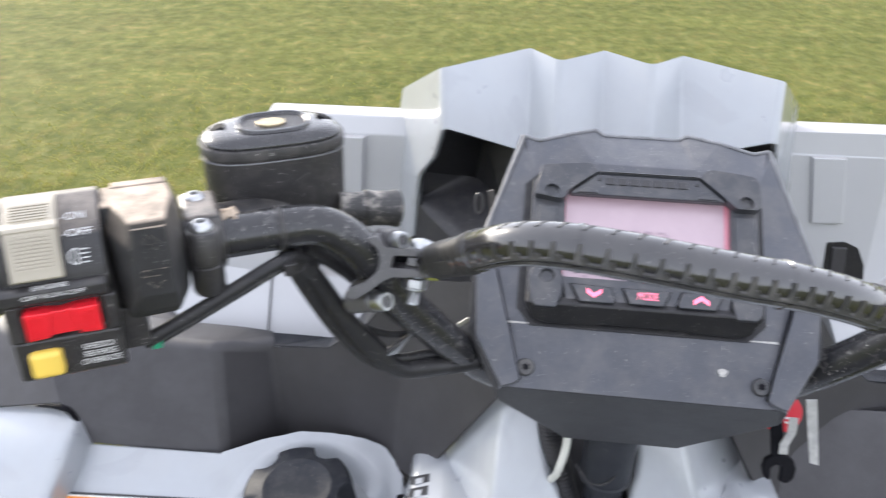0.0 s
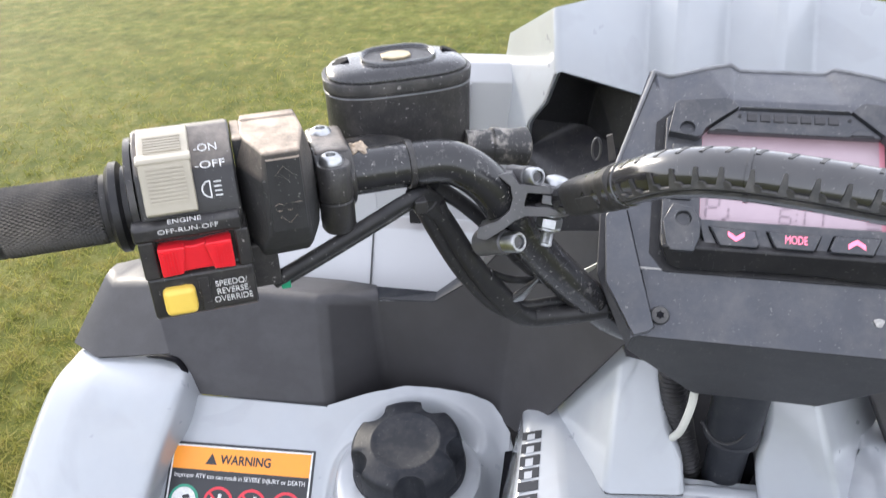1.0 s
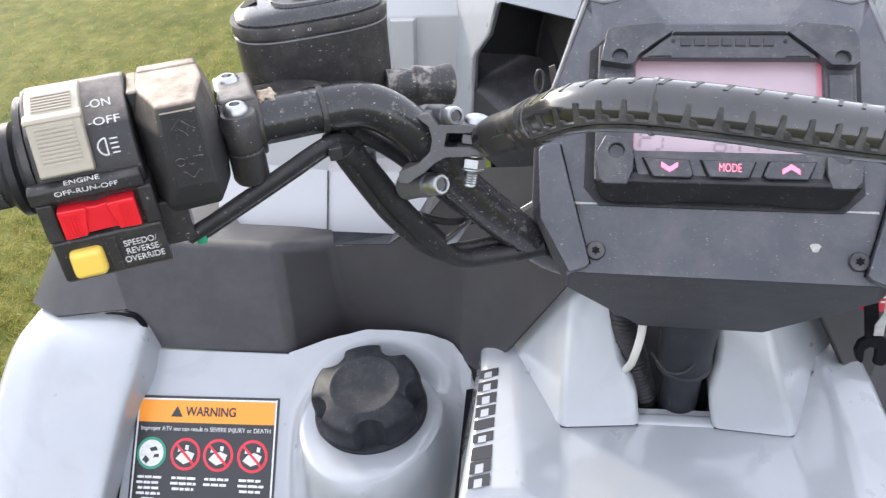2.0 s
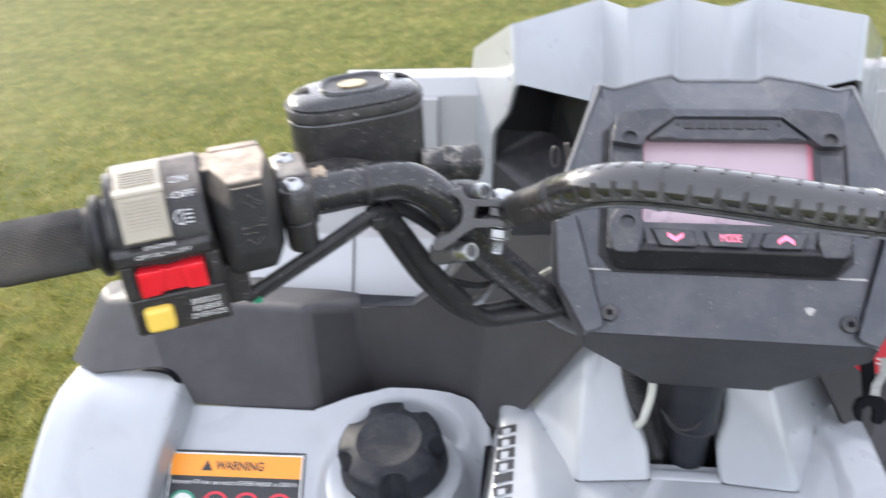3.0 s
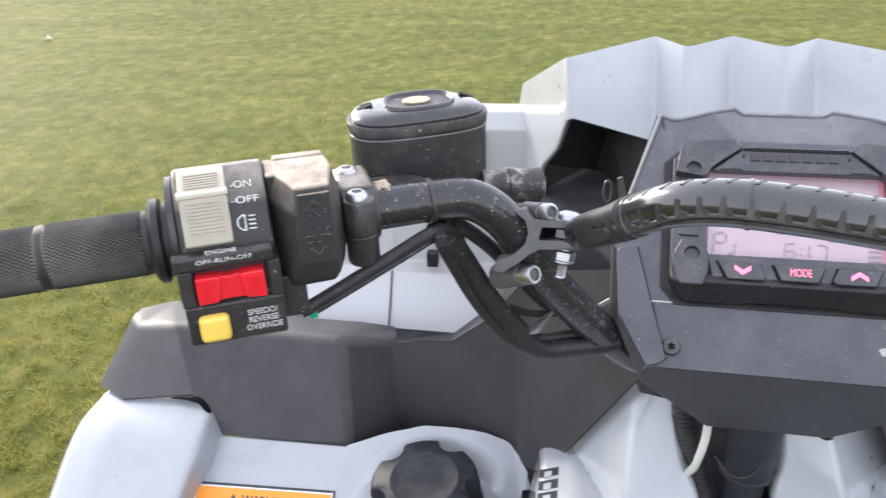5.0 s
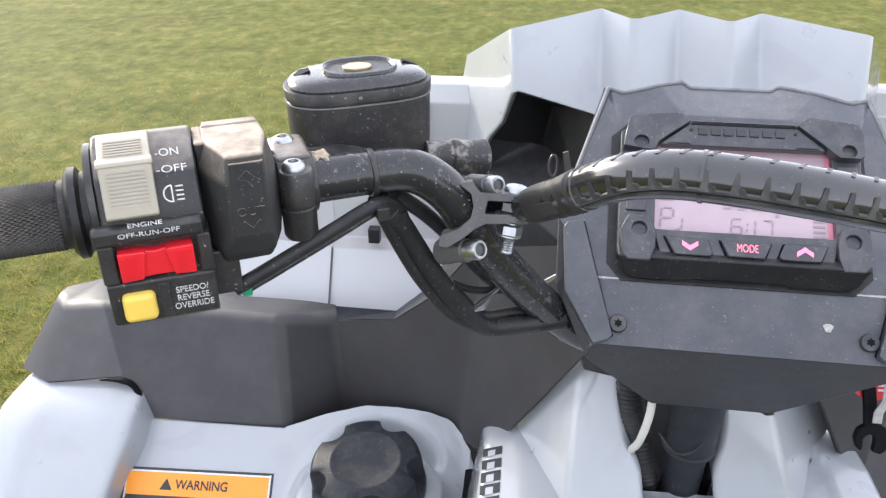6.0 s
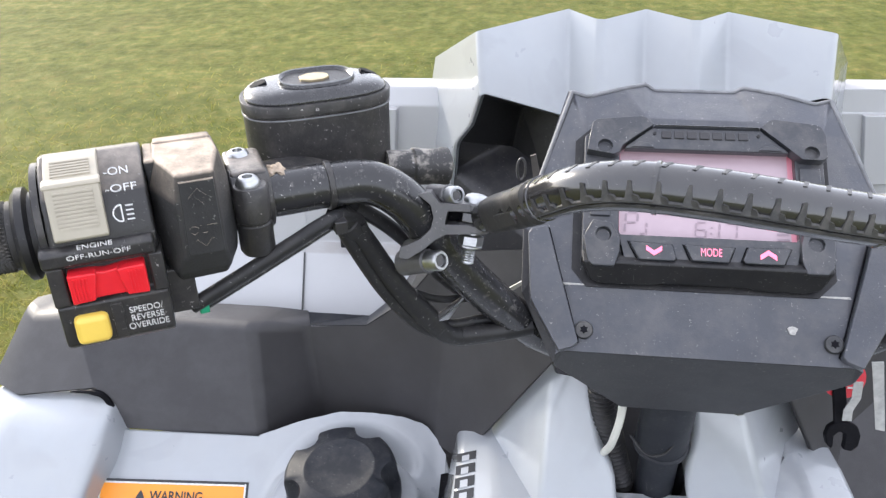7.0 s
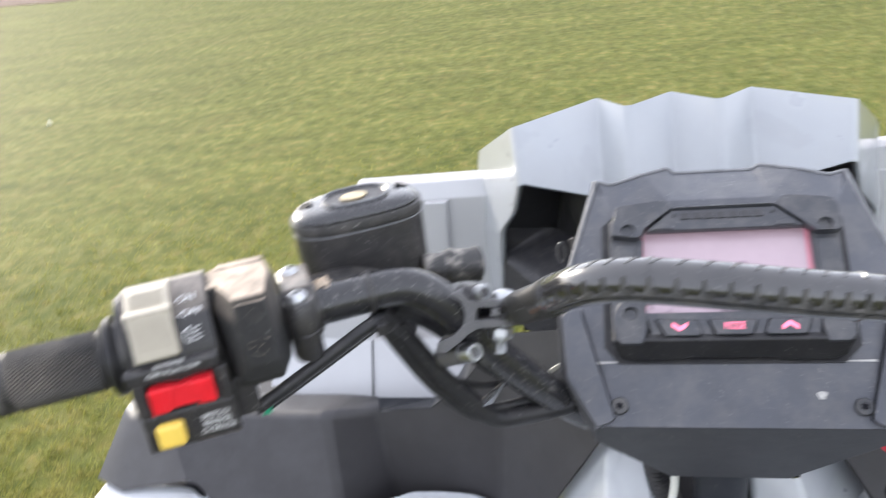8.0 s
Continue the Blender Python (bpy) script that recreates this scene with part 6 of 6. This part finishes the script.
for s in (1, -1):
    part("pod_wing", prism(bmesh.new(), PAN, [(x * s, y) for x, y in WING], -0.004, 0.0052), POD, pod, "slate plastic side rib", bevel=0.0022, segments=3)
    part("wing_groove", prism(bmesh.new(), PAN, [(x * s, y) for x, y in ((-0.0885, 0.0715), (-0.0876, 0.0710), (-0.0826, 0.0527), (-0.0688, 0.0050), (-0.0700, 0.0040), (-0.0836, 0.0527))], -0.001, 0.0003), INNER, pod, smooth=False)
    part("dust_line", prism(bmesh.new(), PAN, [(x * s - 0.002, y) for x, y in ((-0.0790, 0.0376), (-0.0600, 0.0380), (-0.0260, 0.0380), (-0.0200, 0.0394), (0.0, 0.0396), (0.0, 0.0402), (-0.0205, 0.0400), (-0.0265, 0.0386), (-0.0600, 0.0386), (-0.0785, 0.0390))], -0.001, 0.0003), SCUFF, pod, "pale dried dirt in the joint", smooth=False)
for x in (-0.0665, 0.0665):
    sm = PAN @ Matrix.Translation((x, 0.0120, 0.0004))
    screw = part("pod_screw", revolve(bmesh.new(), sm, [(0.0050, -0.001), (0.0052, 0.0008), (0.0046, 0.0020), (0.0030, 0.0024)], 24), SCREW, pod, "black domed star screw")
    star = [((0.0026 if k % 2 else 0.0016) * math.cos(math.pi * k / 6), (0.0026 if k % 2 else 0.0016) * math.sin(math.pi * k / 6)) for k in range(12)]
    part("star_socket", prism(bmesh.new(), sm, star, 0.0020, 0.00255), INNER, screw, smooth=False)
part("paint_spot", prism(bmesh.new(), PAN @ Matrix.Translation((0.0455, 0.0185, 0.0003)), [(0.0024 * (1 + 0.16 * math.sin(3 * a) + 0.1 * math.sin(5 * a)) * math.cos(a), 0.0027 * (1 + 0.14 * math.cos(2 * a)) * math.sin(a)) for a in (2 * math.pi * k / 24 for k in range(24))], -0.0004, 0.0005), SCUFF, pod, smooth=False)
# the bars stand turned a little to the right
pod.matrix_basis = Matrix.Translation((0, 0.40, 0)) @ Matrix.Rotation(radians(-2.4), 4, "Z") @ Matrix.Translation((0, -0.40, 0))

# unseen saddle behind the tank cover, added to block lawn reflections
bm = bmesh.new()
rows_s = []
for y, w, z in ((0.262, 0.09, 0.800), (0.235, 0.13, 0.850), (0.12, 0.15, 0.868), (-0.10, 0.17, 0.862), (-0.35, 0.18, 0.890), (-0.60, 0.17, 0.905), (-0.66, 0.14, 0.860)):
    rows_s.append([bm.verts.new((w * math.copysign(abs(math.cos(a)) ** 0.5, math.cos(a)), y, z - 0.14 + 0.14 * math.sin(a) ** 0.6)) for a in (math.pi * k / 16 for k in range(17))])
for a, c in zip(rows_s, rows_s[1:]):
    for k in range(16):
        bm.faces.new((a[k], a[k + 1], c[k + 1], c[k]))
bm.faces.new(rows_s[0])
bm.faces.new(rows_s[-1][::-1])
part("unseen_saddle", bm, NEAR_BLACK, quad, "unseen black saddle, added to block lawn reflections")

# tyres and frame, which carry the body
for x, y, r in ((-0.47, 0.98, 0.31), (0.47, 0.98, 0.31), (-0.46, -0.28, 0.31), (0.46, -0.28, 0.31)):
    mm = axes((x, y, r), (0, 1, 0), (0, 0, 1))
    tyre = part("wheel", revolve(bmesh.new(), mm, [(0.15, -0.10), (0.26, -0.11), (0.30, -0.08), (r, -0.03), (r, 0.03), (0.30, 0.08), (0.26, 0.11), (0.15, 0.10)], 40), NEAR_BLACK, quad, "black rubber tyre")
    part("rim", revolve(bmesh.new(), mm, [(0.148, -0.07), (0.152, -0.104), (0.140, -0.104), (0.125, -0.06), (0.125, 0.06), (0.140, 0.104), (0.152, 0.104), (0.148, 0.07)], 32), FORGED, tyre)
bm = bmesh.new()
box(bm, Matrix.Translation((0, 0.35, 0)), -0.14, 0.14, -0.70, 0.70, 0.30, 0.62)
part("chassis", bm, INNER, quad, "black chassis", bevel=0.02)
for y in (0.98, -0.28):
    part("axle", rod(bmesh.new(), (-0.47, y, 0.31), (0.47, y, 0.31), 0.03), INNER, quad)

# -- spanner and red tag that hang behind the pod --
tool = holder("spanner", "black open-ended spanner hanging beside the pod", "spanner", (0, 0, 0))
TM = axes((0.1275, 0.490, 0.9045), (1, 0.05, 0.12), (-0.28, 0.35, 0.90))
bm = bmesh.new()
prism(bm, TM, [(-0.0050, 0.004), (0.0045, 0.004), (0.0040, 0.055), (-0.0042, 0.055)], -0.0018, 0.0018)
part("shank", bm, INNER, tool, bevel=0.0010)
jaw = [(-0.0050, 0.0080), (-0.0095, 0.0055), (-0.0122, -0.0010), (-0.0110, -0.0080), (-0.0080, -0.0110), (-0.0068, -0.0075), (-0.0060, -0.0015), (-0.0020, 0.0012), (0.0015, -0.0010), (0.0010, -0.0060), (-0.0005, -0.0120), (0.0050, -0.0140), (0.0100, -0.0105), (0.0122, -0.0030), (0.0105, 0.0040), (0.0050, 0.0080)]
part("jaw", prism(bmesh.new(), TM, jaw, -0.0030, 0.0030), INNER, tool, bevel=0.0014, segments=3)
STRAPM = material("worn_strap", (0.40, 0.40, 0.39), 0.6, vary=0.25, scale=120)
tag = holder("key_tag", "red tag with white print and pale strap", "tag", (0, 0, 0))
TG = axes((0.1270, 0.507, 0.9390), (1, 0, 0), (0, 0.3, 0.95))
part("tag_disc", revolve(bmesh.new(), TG, [(0.0150, -0.001), (0.0150, 0.001)], 40), DECAL_RED, tag, "red printed disc", smooth=False)
for x0, x1, y0, y1 in ((0.003, 0.011, -0.004, -0.0025), (0.003, 0.0095, -0.0075, -0.006), (-0.011, -0.005, -0.006, -0.0045)):
    bars("tag_print", TG @ Matrix.Translation((0, 0, 0.0011)), [(x0, x1, y0, y1)], WHITE, tag)
strap = [(0.1255, 0.489, 0.950), (0.1265, 0.488, 0.937), (0.1235, 0.488, 0.926), (0.1245, 0.488, 0.917)]
bm = bmesh.new()
for a, c in zip(strap, strap[1:]):
    facets([(a[0], a[1], a[2]), (a[0] + 0.0062, a[1], a[2]), (c[0] + 0.0062, c[1], c[2]), (c[0], c[1], c[2])], [(0, 1, 2, 3)], 0, bm)
bmesh.ops.remove_doubles(bm, verts=bm.verts, dist=1e-5)
bmesh.ops.solidify(bm, geom=bm.faces[:], thickness=0.0008)
part("pale_strap", bm, STRAPM, tag, "pale worn strap")
part("pale_strap", facets([(0.1307, 0.484, 0.9703), (0.1382, 0.484, 0.9710), (0.1525, 0.484, 0.9125), (0.1460, 0.484, 0.9140)], [(0, 1, 2, 3)], 0.0008), STRAPM, tag, "pale worn strap", smooth=False)
for thing, base in ((tool, Vector((0.1275, 0.488, 0.892))), (tag, Vector((0.127, 0.507, 0.912)))):
    thing.location = base
    for piece in thing.children:
        piece.matrix_parent_inverse = Matrix.Translation(-base)
